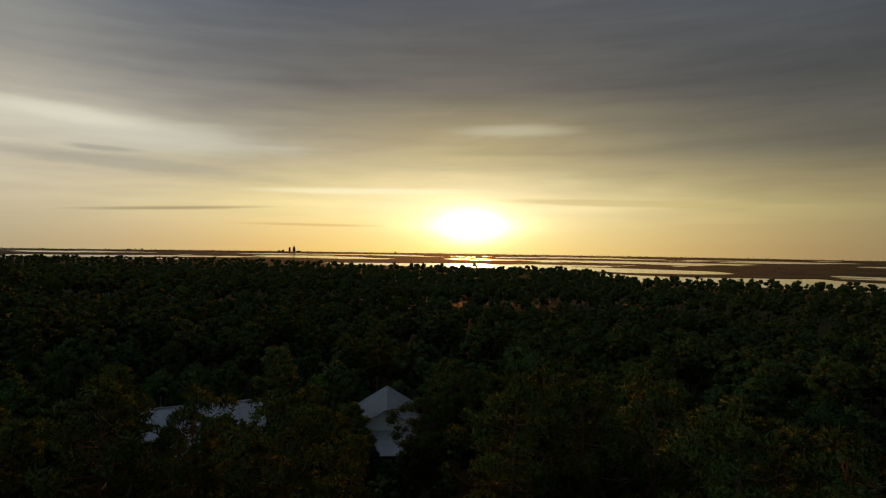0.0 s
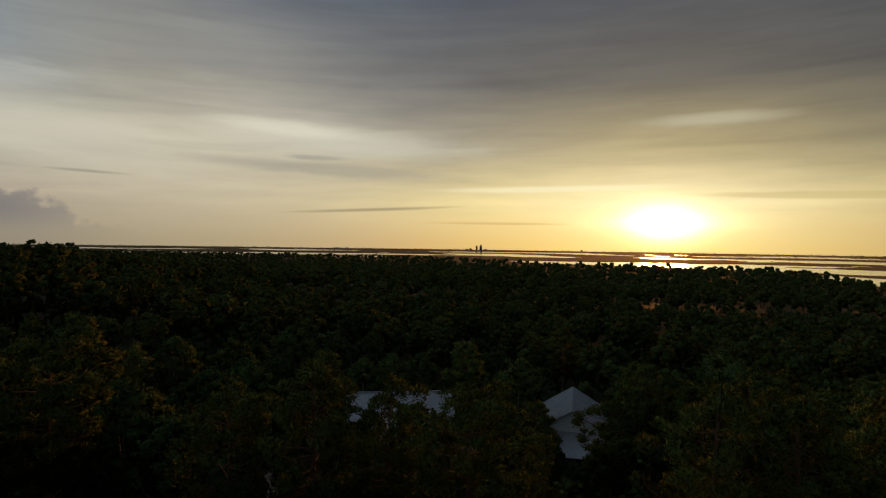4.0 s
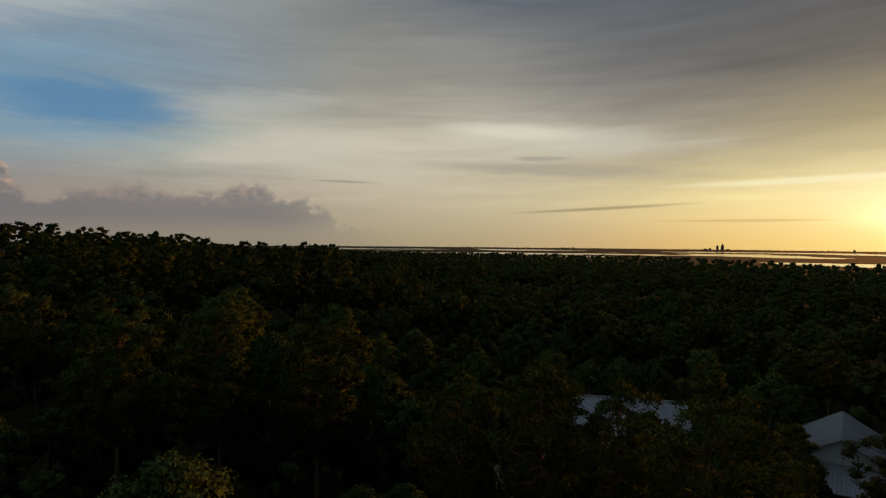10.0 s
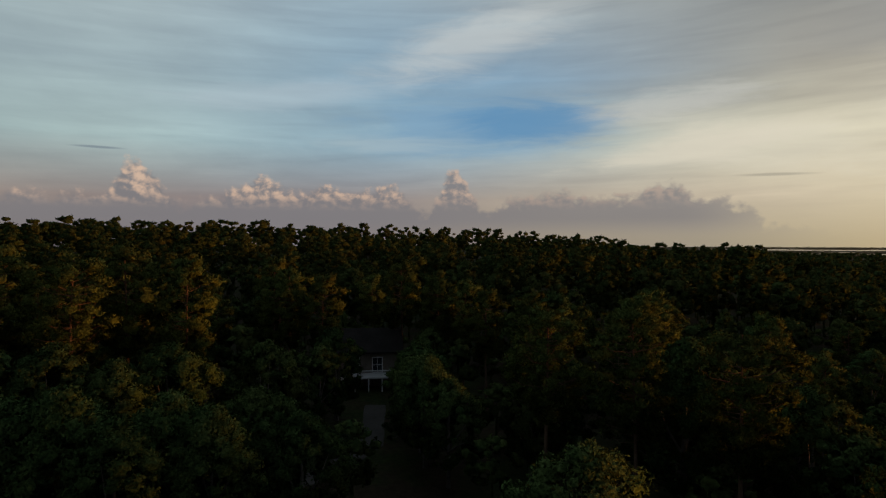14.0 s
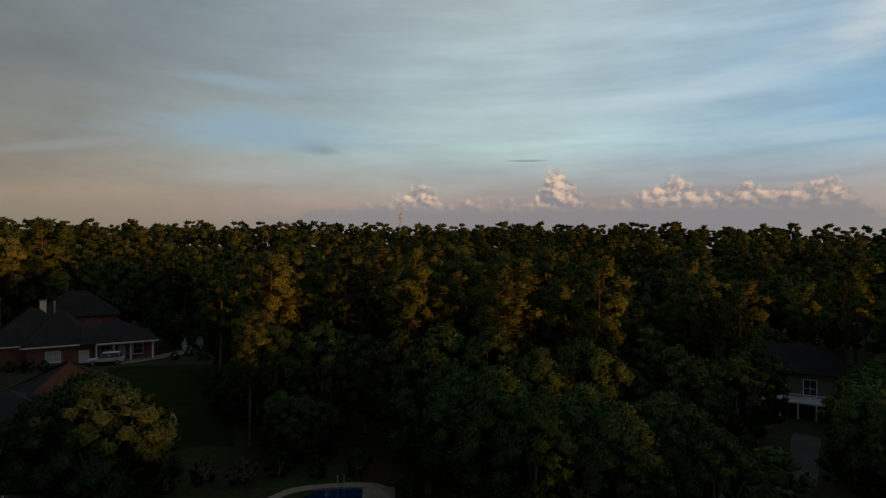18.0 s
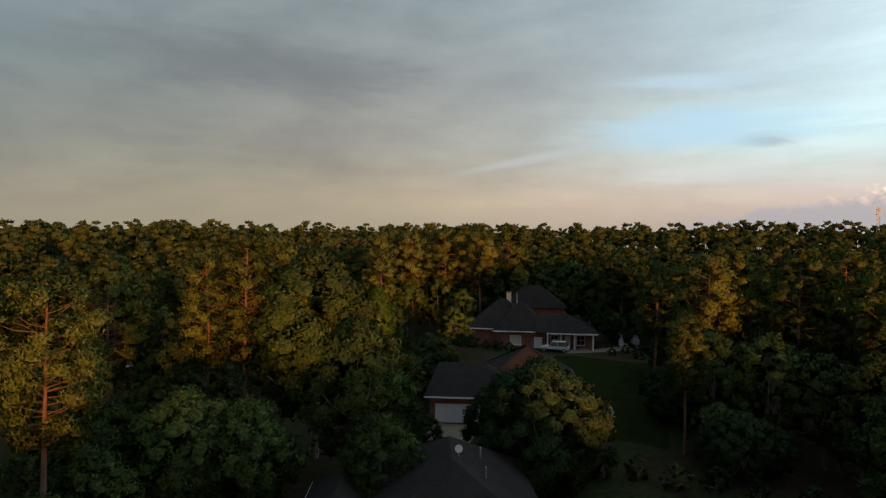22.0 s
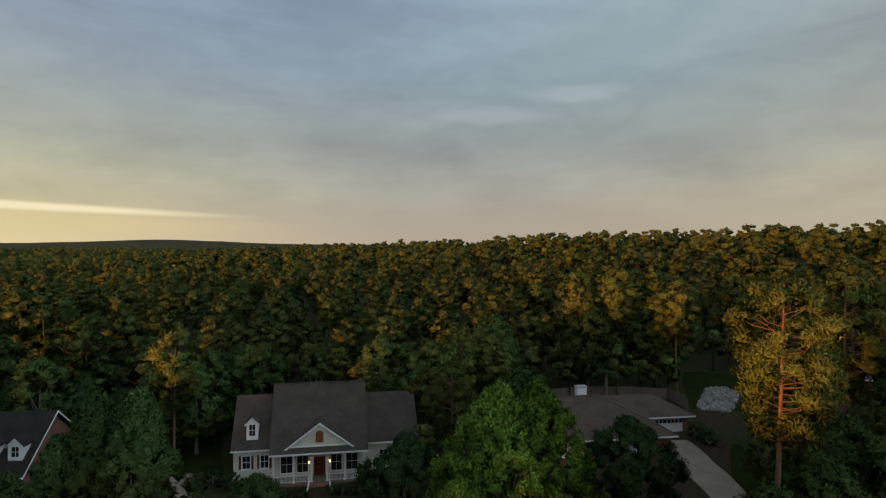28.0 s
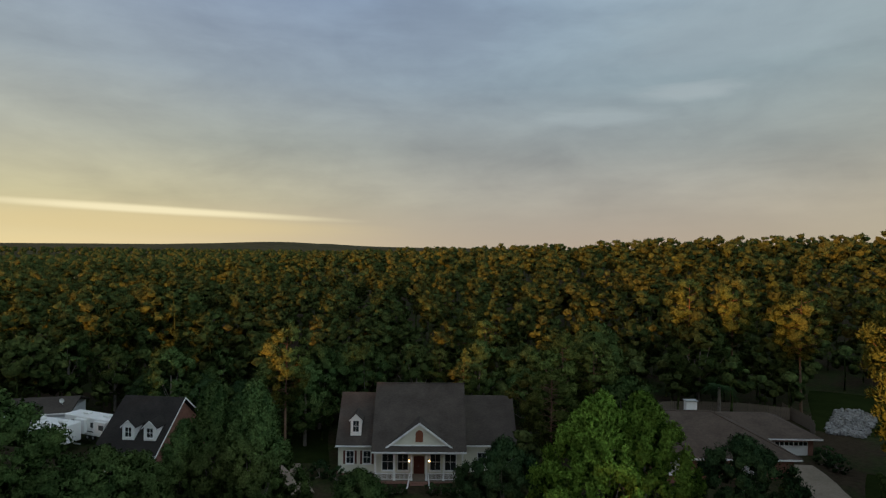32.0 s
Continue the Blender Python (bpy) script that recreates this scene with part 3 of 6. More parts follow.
def foliage(rng, centres, radii, flat, per, size, slim, core=0.7, point=0.35, up=0.2):
    """A crown as many puffs of leaves: a skin of small pointed leaves over an uneven leafy heart in each puff."""
    C, R = np.asarray(centres, float), np.asarray(radii, float)
    mid = (C.max(0) + C.min(0)) / 2
    half = (C.max(0) - C.min(0)) / 2 + R.mean() * 0.8
    squash = np.array([1, 1, flat])
    count = np.maximum(1, per * (R / R.mean()) ** 2 * rng.uniform(0.8, 1.2, len(R))).astype(int)
    idx = np.repeat(np.arange(len(R)), count)
    o = unit(rng, len(idx))
    flip = (o[:, 2] < -0.15) & (rng.uniform(size=len(idx)) < 0.75)
    o[flip, 2] *= -1
    pos = C[idx] + o * squash * (R[idx] * rng.uniform(0.66, 1.16, len(idx)))[:, None]
    gap = np.linalg.norm((pos[:, None] - C) / squash, axis=2) / R
    gap[np.arange(len(idx)), idx] = 9.0
    keep = gap.min(1) > 0.6
    idx, o, pos = idx[keep], o[keep], pos[keep]
    n = len(idx)
    d = point * o + 0.9 * unit(rng, n) + (0, 0, up)
    d /= np.linalg.norm(d, axis=1, keepdims=True)
    side = np.cross(d, o + 0.6 * unit(rng, n))
    side /= np.linalg.norm(side, axis=1, keepdims=True) + 1e-9
    L = size * rng.uniform(0.6, 1.35, (n, 1))
    v = np.stack([pos - d * L * 0.5 - side * L * slim, pos - d * L * 0.5 + side * L * slim, pos + d * L * 0.6], 1).reshape(-1, 3)
    nrm = 0.3 * o + 1.0 * (pos - mid) / half + 0.28 * unit(rng, n)
    nrm /= np.linalg.norm(nrm, axis=1, keepdims=True) + 1e-9
    q = v.reshape(-1, 3, 3)
    turn = (np.cross(q[:, 1] - q[:, 0], q[:, 2] - q[:, 0]) * nrm).sum(1) < 0
    f = np.arange(3 * n).reshape(-1, 3)
    f[turn] = f[turn][:, ::-1]
    nrm = np.repeat(nrm, 3, 0)
    if core:
        k = len(R)
        w = rng.uniform(0.7, 1.2, (k, 12, 1))
        hv = C[:, None] + BALL_V * squash * w * R[:, None, None] * core
        hn = 0.3 * BALL_V + 1.0 * (hv - mid) / half
        hn /= np.linalg.norm(hn, axis=2, keepdims=True) + 1e-9
        hf = (BALL_F[None] + 12 * np.arange(k)[:, None, None] + len(v)).reshape(-1, 3)
        v, f, nrm = np.concatenate([v, hv.reshape(-1, 3)]), np.concatenate([f, hf]), np.concatenate([nrm, hn.reshape(-1, 3)])
    return v, f, nrm


def pine_arrays(seed, h, n, per, size, slim=0.13, sides=7, base=0.5, wide=1.0, limbs=True, core=0.6, puff=1.0):
    """A tall southern pine: bare straight trunk, crooked limbs, rounded puffs of needles at their ends."""
    rng = np.random.RandomState(seed)
    lean = rng.normal(0, 0.012 * h, 2)
    bend = rng.normal(0, 0.010 * h, 2)

    def stem(k):
        return np.array([lean[0] * k + bend[0] * math.sin(k * 3.1), lean[1] * k + bend[1] * math.sin(k * 3.1), h * 0.97 * k])

    ks = np.linspace(0, 1, 9 if sides > 4 else 4)
    r0 = 0.0095 * h + 0.04
    wood = [limb_arrays([stem(k) - (0, 0, 0.3 if k == 0 else 0) for k in ks], [r0 * (1.15 if k == 0 else 1 - 0.86 * k) + 0.015 for k in ks], sides)]
    C, R = [stem(0.97)], [h * 0.045 * puff]
    lobes = rng.uniform(0, 6.28, 2)
    for i in range(n):
        q = ((i + rng.uniform(0.1, 0.9)) / n) ** 0.9
        a = i * 2.4 + rng.uniform(-0.6, 0.6)
        env = h * 0.17 * wide * np.interp(q, (0, 0.15, 0.45, 0.75, 1), (0.34, 0.80, 1.0, 0.86, 0.50)) * (1 + 0.25 * math.sin(2 * a + lobes[0]) + 0.15 * math.sin(3 * a + 5 * q + lobes[1]))
        rad = env * rng.uniform(0.2, 1.0) ** 0.6
        k = 1 - (1 - base) * q
        c = stem(k)
        p0 = stem(max(0.1, k - 0.22 * rad / h - 0.02))
        c = c + (math.cos(a) * rad, math.sin(a) * rad, rng.uniform(-0.02, 0.02) * h)
        C.append(c)
        R.append(h * rng.uniform(0.028, 0.062) * puff)
        if limbs and rad > 0.05 * h:
            rl = 0.02 + 0.007 * rad
            mid = p0 * 0.45 + c * 0.55 + rng.normal(0, 0.07, 3) * rad - (0, 0, 0.10 * rad)
            wood.append(limb_arrays([p0, mid, c], [rl, rl * 0.65, 0.02], 4))
    return join(wood), foliage(rng, C, R, 0.72, per, size, slim, core, 0.7, 0.35)


def broad_arrays(seed, h, n, per, size, slim=0.30, width=0.62, low=0.22, cone=0.0, sides=7, forks=7, lump=1.0, core=0.75):
    """A leafy tree: forked limbs under a lumpy crown of leaf puffs with hollows between them."""
    rng = np.random.RandomState(seed)
    hb = h * low
    top = np.array([*rng.normal(0, 0.02 * h, 2), h])
    r0 = 0.016 * h + 0.05
    fork = np.array([0, 0, hb + 0.12 * h])
    wood = [limb_arrays([(0, 0, -0.3), fork * 0.5 + (rng.normal(0, 0.1), 0, 0), fork, fork * 0.4 + top * 0.5], [r0 * 1.25, r0, r0 * 0.85, r0 * 0.25], sides)]
    C, R = [], []
    for i in range(n):
        z = (i + rng.uniform(0, 1)) / n
        prof = (1 - z) ** 0.8 * (1 - 0.35 * (1 - z) ** 6) + 0.03 if cone else math.sqrt(max(0.02, 1 - (2 * z - 0.86) ** 2 * 0.96)) * (1.0 if z < 0.5 else 1.02)
        a = i * 2.39996 + rng.uniform(-0.4, 0.4)
        rad = h * width * 0.5 * prof * (1 + 0.2 * math.sin(a * 2 + seed) + 0.14 * math.sin(a * 3 + z * 7 + seed)) * rng.uniform(0.35, 1.0) ** 0.5
        r = h * rng.uniform(0.035, 0.085) * (0.62 if cone else 1.0) * lump
        c = np.array([math.cos(a) * rad, math.sin(a) * rad, hb + (h * 0.955 - hb - r * 0.5) * z])
        c[:2] += top[:2] * z
        if forks and i % max(1, n // forks) == 0:
            wood.append(limb_arrays([fork * (0.8 + 0.3 * z), (fork * 0.4 + c * 0.6) + (0, 0, -0.05 * h), c], [r0 * 0.42, r0 * 0.25, 0.02], 4))
        C.append(c)
        R.append(r)
    return join(wood), foliage(rng, C, R, 1.25 if cone else 0.82, per, size, slim, core, 0.35, 0.45 if cone else 0.0)


def tree_meshes(kind, arrays, leaf, bark):
    (wv, wf), (lv, lf, ln) = arrays
    return kind, mesh_of("trunk", wv, wf, (bark,), True), mesh_of("crown", lv, lf, (leaf,), True, ln)


def plant_tree(kit, m, name, label, category="tree", group=""):
    ob = thing(name, m, label, category, group)
    part_of("trunk", kit[1], ob)
    part_of("crown", kit[2], ob)
    return ob


# kinds of tree, each grown once at a height of its own
PINES_N = [tree_meshes("pine", pine_arrays(5 + i, 18, 70, 150, 0.32, 0.17, 8, 0.5, 1.15, True, 0.0, 0.85), PINE, BARK) for i in range(3)]
PINES_A = [tree_meshes("pine", pine_arrays(10 + i, 20, 92, 92, 0.28, 0.27, 7, 0.46, 1.05, True, 0.62, 0.82), PINE, BARK) for i in range(5)]
PINES_H = [tree_meshes("pine", pine_arrays(22, 20, 84, 190, 0.24, 0.22, 8, 0.56, 1.0, True, 0.6, 0.78), PINE, BARK)]
PINES_B = [tree_meshes("pine", pine_arrays(30 + i, 20, 60, 36, 0.43, 0.32, 5, 0.48, 1.1, True, 0.78, 1.0), PINE, BARK) for i in range(6)]
OAKS_A = [tree_meshes("broad", broad_arrays(50 + i, 14, 140, 84, 0.26, 0.34, core=0.66), BROAD, GREYBARK) for i in range(4)]
OAKS_B = [tree_meshes("broad", broad_arrays(60 + i, 14, 84, 34, 0.42, 0.36, sides=5, core=0.78), BROAD, GREYBARK) for i in range(5)]
DARKS = [tree_meshes("broad", broad_arrays(70 + i, 10, 190, 110, 0.19, 0.36, 1.12, 0.03, lump=1.3, core=0.76), DARK, GREYBARK) for i in range(2)]
GUMS = [tree_meshes("broad", broad_arrays(80 + i, 14, 260, 100, 0.24, 0.36, 0.92, 0.08, 1.0, core=0.66), FRESH, GREYBARK) for i in range(2)]
CONES = [tree_meshes("broad", broad_arrays(90 + i, 13, 230, 80, 0.22, 0.34, 0.66, 0.06, 1.0, core=0.72), BROAD, GREYBARK) for i in range(2)]
SHRUBS = [tree_meshes("broad", broad_arrays(95 + i, 3, 26, 52, 0.16, 0.36, 1.1, 0.0, lump=2.0, core=0.78), DARK, GREYBARK) for i in range(3)]

# named trees round the street: kit, azimuth, distance, height
NEAR = (
    ("gum", 215.6, 47, 15.2), ("gum", 211.2, 49, 14.8), ("gum", 219.5, 41, 9.5),
    ("pine", 220.0, 64, 16.0), ("dark", 224.4, 56, 11.0, 0.66), ("dark", 203.4, 55, 10.0, 0.74),
    ("oak", 243.6, 92, 13.0), ("oak", 246.2, 96, 14.0), ("oak", 247.5, 88, 9.0), ("oak", 238.0, 98, 15.0), ("oak", 233.0, 100, 14.0), ("oak", 227.0, 98, 15.0), ("oak", 222.0, 90, 12.0), ("cone", 248.3, 60, 17.0), ("cone", 251.6, 62, 16.5), ("cone", 254.4, 63, 12.5), ("oak", 260.8, 55, 12.2), ("oak", 257.6, 57, 11.0), ("oak", 264.2, 53, 11.0), ("oak", 268.4, 58, 17.0), ("oak", 238.6, 53, 9.6),
    ("hero", 191.4, 40, 21.4, 0.92), ("oak", 191.6, 36, 10.5), ("oak", 187.6, 42, 10.5), ("pine", 186.0, 78, 22.0), ("pine", 175.4, 60, 22.0), ("pine", 179.2, 66, 21.0),
    ("pine", 172.2, 64, 21.5), ("oak", 164.6, 50, 14.6), ("oak", 169.3, 57, 20.5), ("oak", 181.0, 45, 12.0), ("oak", 175.0, 44, 10.5),
    ("oak", 186.5, 48, 11.5), ("dark", 147.2, 51, 10.9), ("dark", 146.4, 53, 8.5), ("dark", 150.2, 57, 7.5), ("pine", 132.5, 70, 19.0), ("oak", 128.0, 66, 12.0), ("pine", 126.0, 72, 20.0), ("oak", 124.0, 64, 11.0), ("oak", 121.0, 62, 12.0), ("pine", 119.0, 68, 20.0), ("oak", 116.0, 62, 13.0), ("oak", 112.0, 60, 13.0), ("oak", 107.0, 58, 12.0), ("oak", 103.0, 60, 13.0), ("oak", 132.0, 60, 6.0), ("pine", 137.4, 78, 17.0), ("oak", 136.5, 90, 12.0), ("dark", 130.0, 58, 6.0), ("oak", 155.0, 118, 10.0), ("dark", 158.5, 84, 6.5), ("dark", 160.5, 76, 6.0), ("dark", 159.5, 57, 4.0), ("pine", 130.4, 76, 19.5), ("pine", 134.6, 61, 13.5), ("pine", 110.6, 66, 20.0),
    ("pine", 106.4, 70, 21.0), ("pine", 101.5, 68, 20.0), ("pine", 115.6, 76, 20.5), ("oak", 161.0, 66, 8.0), ("oak", 163.0, 42, 9.0),
    ("gum", 163.6, 92, 13.0), ("oak", 155.9, 96, 8.5), ("pine", 150.6, 130, 23.0), ("pine", 153.4, 124, 22.0), ("pine", 156.8, 126, 23.0), ("pine", 160.0, 121, 22.0), ("pine", 163.4, 118, 22.0), ("pine", 158.4, 135, 24.0), ("pine", 155.2, 140, 24.0), ("pine", 161.6, 128, 23.0),
    ("bay", -7.5, 33, 18.3), ("bay", -27.0, 31, 18.0), ("bay", 30.0, 35, 18.0), ("bay", 22.6, 37, 17.0, 0.8), ("bay", 15.0, 34, 17.4), ("bay", -14.0, 36, 18.0), ("bay", -35.0, 33, 17.0), ("bay", -20.0, 40, 17.6), ("bay", 30.5, 40, 15.0), ("bay", 38.0, 36, 16.5),
    ("bay", 12.2, 33, 12.6), ("bay", 8.6, 44, 12.5), ("pine", -11.0, 56, 17.0), ("oak", 30.0, 60, 12.0), ("pine", 60.0, 50, 19.0),
    ("pine", 51.4, 48, 18.5), ("oak", 56.0, 55, 17.0), ("pine", 68.5, 52, 18.5), ("oak", 80.0, 60, 12.0), ("oak", 46.0, 55, 14.0), ("pine", 1.6, 52, 14.0), ("pine", 8.6, 58, 12.0), ("pine", -1.5, 66, 15.0), ("oak", 5.0, 58, 6.5), ("oak", 2.6, 62, 6.5), ("oak", 7.6, 64, 7.5), ("oak", 10.5, 76, 13.0), ("pine", 28.5, 64, 15.0), ("oak", 17.6, 62, 9.0),
    ("pine", 199.2, 104, 19.0), ("oak", 216.0, 92, 17.0), ("pine", 208.0, 112, 21.0), ("pine", 204.4, 108, 21.0), ("oak", 192.0, 64, 8.0, 0.8),
    ("oak", 139.5, 122, 15.0), ("oak", 142.0, 128, 16.0), ("oak", 144.5, 133, 16.0), ("oak", 147.0, 137, 16.0), ("oak", 137.2, 116, 14.0), ("oak", 150.0, 134, 15.0), ("dark", 140.8, 119, 9.0), ("dark", 138.0, 112, 8.0),
    ("oak", 95.4, 47, 12.0), ("oak", 90.0, 70, 10.5), ("oak", 80.6, 74, 10.5), ("oak", 80.4, 64, 12.0), ("oak", 99.6, 43, 12.0), ("oak", 103.4, 45, 12.5), ("oak", 91.8, 44, 11.0), ("oak", 107.5, 42, 12.0), ("oak", 111.0, 46, 13.0), ("oak", 115.0, 47, 12.0),
    ("oak", 151.5, 128, 12.0), ("oak", 154.5, 127, 12.0), ("oak", 157.5, 124, 12.5), ("oak", 160.5, 120, 12.0), ("oak", 163.6, 112, 12.0), ("oak", 166.2, 108, 13.0), ("oak", 168.8, 100, 13.0), ("dark", 134.6, 84, 8.0), ("dark", 135.4, 70, 7.0),
    ("dark", 249.5, 101, 8.0), ("dark", 253.0, 104, 8.5), ("dark", 256.6, 108, 9.0), ("oak", 259.6, 116, 12.0), ("oak", 255.0, 112, 13.0), ("oak", 251.2, 108, 12.0), ("oak", 263.0, 124, 13.0),
)
KITS = {"hero": (PINES_H, 20.0, "pine_tree", "tall southern pine with dense sunlit needle clumps"),
        "bay": (PINES_N, 18.0, "pine_tree", "pine on the slope to the bay, dark against the sun"),
        "pine": (PINES_A, 20.0, "pine_tree", "tall southern pine with a bare trunk and needle clumps"),
        "oak": (OAKS_A, 14.0, "broadleaf_tree", "rounded broadleaf tree with dense green foliage"),
        "dark": (DARKS, 10.0, "evergreen_tree", "low dark evergreen tree with a wide dense crown"),
        "gum": (GUMS, 14.0, "sweetgum_tree", "bright fresh-green sweetgum with a pointed crown"),
        "cone": (CONES, 13.0, "conical_tree", "dark green tree with a dense pointed crown")}
rng = np.random.RandomState(5)
taken = []
for i, (kind, az, dist, h, *wide) in enumerate(NEAR):
    kits, h0, name, label = KITS[kind]
    m = at(az, dist, rng.uniform(0, 360))
    k, w = h / h0, wide[0] if wide else 1.0
    kits = PINES_B if kind == "pine" and dist > 66 else OAKS_B if kind == "oak" and dist > 61 else kits
    plant_tree(kits[i % len(kits)], m @ Matrix.Diagonal((k * w, k * w, k, 1)), name, label, "tree")
    taken.append(m.translation.xy)

# where no tree stands: houses, yards, drives, the street
CLEAR = ((1.2, 9.5, 60, 93), (16, 28, 58, 86), (31, 36, 48, 72), (82, 88, 55, 92), (84, 88, 56, 66), (87, 93, 53, 62), (92, 99, 50, 58), (97, 107, 44, 56), (119, 134, 0, 54), (134, 147, 0, 108),
         (143, 160, 0, 124), (160, 172, 0, 84), (-10, 40, 0, 44), (170, 276, 0, 62), (192, 213, 62, 100), (180, 187, 100, 122), (188, 199, 84, 124), (223, 241, 62, 94), (241, 246, 62, 84), (95, 119, 0, 47), (262.5, 276, 1150, 1500), (246, 258, 62, 97), (258, 270, 62, 114), (66, 96, 0, 45), (83.6, 87, 0, 92))


def is_clear(az, dist):
    return any(a0 <= az <= a1 and d0 <= dist <= d1 for a0, a1, d0, d1 in CLEAR)


def tall(az):
    return np.interp(az, (-60, 40, 60, 100, 175, 210, 235, 300), (13.5, 14, 18.5, 20, 20.5, 20, 19, 19))


def forest(r0, r1, step, seed):
    """Jittered woodland places: azimuth, distance, x, y, height, whether a pine."""
    rs = np.random.RandomState(seed)
    n = int(r1 / step) + 1
    for i in range(-n, n):
        for j in range(-n, n):
            x, y = (i + rs.uniform(0, 0.95)) * step, (j + rs.uniform(0, 0.95)) * step
            u, v, w = rs.uniform(0, 1, 3)
            dist = math.hypot(x, y)
            az = math.degrees(math.atan2(-x, y))
            az = az + 360 if az < -85 else az
            if not r0 <= dist < r1 or az < -46 or az > 276 or is_clear(az, dist):
                continue
            if dist > shore(az if az < 180 else az - 360) - 40:
                continue
            low = np.interp(az, (52, 66, 240, 255), (0, 1, 1, 0)) * np.interp(dist, (50, 80, 240, 330), (0, 0.16, 0.16, 0))
            yield az, dist, x, y, min(tall(az) * (0.72 + 0.42 * u) * (1 - low), 26.0 - float(land_z(x, y)) if -80 < x < -28 and -72 < y < 130 else 99.0), v < (0.35 if az < 60 else 0.62), w


for az, dist, x, y, h, pine, w in forest(30, 104, 8.4, 3):
    if any((p.x - x) ** 2 + (p.y - y) ** 2 < 14 for p in taken) or az < -45 or az > 276:
        continue
    near = dist < 47
    kits, h0 = (PINES_A if near else PINES_B, 20.0) if pine else (OAKS_A if near else OAKS_B, 14.0)
    h = h if pine else h * 0.8
    m = pose(x, y, float(land_z(x, y)), 0, 0, w * 360) @ Matrix.Scale(h / h0, 4)
    plant_tree(kits[int(w * 97) % len(kits)], m, "pine_tree" if pine else "broadleaf_tree",
               "pine of the surrounding woods, crown high on its trunk" if pine else "leafy tree of the surrounding woods", "tree", "trees of the near woods")


def woods(name, label, places, kits):
    """Many trees joined: each kit is a pair of arrays (wood quads split to triangles, leaves) at a known height."""
    vs, fs, ns, n = [], [], [], 0
    for x, y, h, pine, w in places:
        v, f, h0, nm = kits[pine][int(w * 89) % len(kits[pine])]
        c, s = math.cos(w * 40), math.sin(w * 40)
        k = h / h0
        sx = k * (0.9 + 0.35 * ((w * 13) % 1))
        q = np.empty_like(v)
        q[:, 0], q[:, 1], q[:, 2] = (v[:, 0] * c - v[:, 1] * s) * sx + x, (v[:, 0] * s + v[:, 1] * c) * sx + y, v[:, 2] * k + float(land_z(x, y))
        vs.append(q)
        ns.append(np.stack([nm[:, 0] * c - nm[:, 1] * s, nm[:, 0] * s + nm[:, 1] * c, nm[:, 2]], 1))
        fs.append(f + n)
        n += len(v)
    ob = new(name, mesh_of(name, np.concatenate(vs), np.concatenate(fs), (WOODS,), True, np.concatenate(ns)))
    return tagged(ob, label, "woods", kind="stuff")


def merged(arrays, h0):
    (wv, wf), (lv, lf, ln) = arrays
    tri = np.concatenate([wf[:, [0, 1, 2]], wf[:, [0, 2, 3]]])
    v, f = join([(wv, tri), (lv, lf)])
    return v, f, h0, np.concatenate([np.zeros((len(wv), 3)), ln])


MID = {True: [merged(pine_arrays(110 + i, 20, 22, 18, 0.60, 0.36, 3, 0.56, 1.1, False, 0.84, 1.25), 20) for i in range(7)],
       False: [merged(broad_arrays(120 + i, 16, 26, 17, 0.60, 0.38, 0.56, low=0.35, sides=3, forks=0, lump=1.3, core=0.84), 16) for i in range(7)]}
FAR = {True: [merged(pine_arrays(130 + i, 20, 8, 10, 0.9, 0.38, 3, 0.62, 1.1, False, 0.9, 1.8), 20) for i in range(6)],
       False: [merged(broad_arrays(140 + i, 16, 9, 10, 0.9, 0.4, 0.54, low=0.4, sides=3, forks=0, lump=2.0, core=0.9), 16) for i in range(6)]}
EDGE = {True: [merged(broad_arrays(160 + i, 18, 3, 9, 1.6, 0.4, 0.5, low=0.5, sides=3, forks=0, lump=2.6, core=0.9), 18) for i in range(4)]}
EDGE[False] = EDGE[True]
HORIZON = {True: [merged(broad_arrays(150 + i, 18, 1, 4, 3.0, 0.4, 0.6, low=0.5, sides=3, forks=0, lump=4.0, core=0.9), 18) for i in range(3)]}
HORIZON[False] = HORIZON[True]
woods("near_woods", "dense mixed woodland of pines and broadleaf trees", [(x, y, h if p else h * 0.85, p, w) for az, d, x, y, h, p, w in forest(104, 235, 9.3, 8) if az > 45], MID)
woods("bay_woods", "dark woodland running down towards the bay", [(x, y, h if p else h * 0.85, p, w) for az, d, x, y, h, p, w in forest(104, 235, 8.4, 8) if az <= 45], MID)
under = [(x, y, h * (0.35 + 0.25 * w), False, w) for az, d, x, y, h, p, w in forest(44, 160, 9.0, 21) if d > 47]
under += [(x, y, h * (0.3 + 0.25 * w), False, w) for az, d, x, y, h, p, w in forest(46, 150, 7.0, 23) if az < 45]
under += [(x, y, 4.5 + 4 * w, False, w) for az, d, x, y, h, p, w in forest(92, 128, 6.0, 22) if 192 < az < 268]
woods("undergrowth", "dense dark undergrowth beneath the pines", [p for p in under if math.hypot(p[0], p[1]) >= 75], FAR)
woods("thicket", "dark leafy thicket under the nearer trees", [p for p in under if math.hypot(p[0], p[1]) < 75], MID)
woods("middle_woods", "mixed woodland canopy over rolling ground", [(x, y, h if p else h * 0.85, p, w) for az, d, x, y, h, p, w in forest(235, 520, 12.2, 9) if d < 460 or not 60 < az < 170], FAR)
woods("far_woods", "distant woodland canopy", [(x, y, h, p, w) for az, d, x, y, h, p, w in forest(520, 900, 16.0, 10) if not 60 < az < 170], EDGE)
woods("horizon_woods", "woodland canopy far away", [(x, y, h, p, w) for az, d, x, y, h, p, w in forest(900, 1800, 24.0, 11) if not 60 < az < 170], HORIZON)

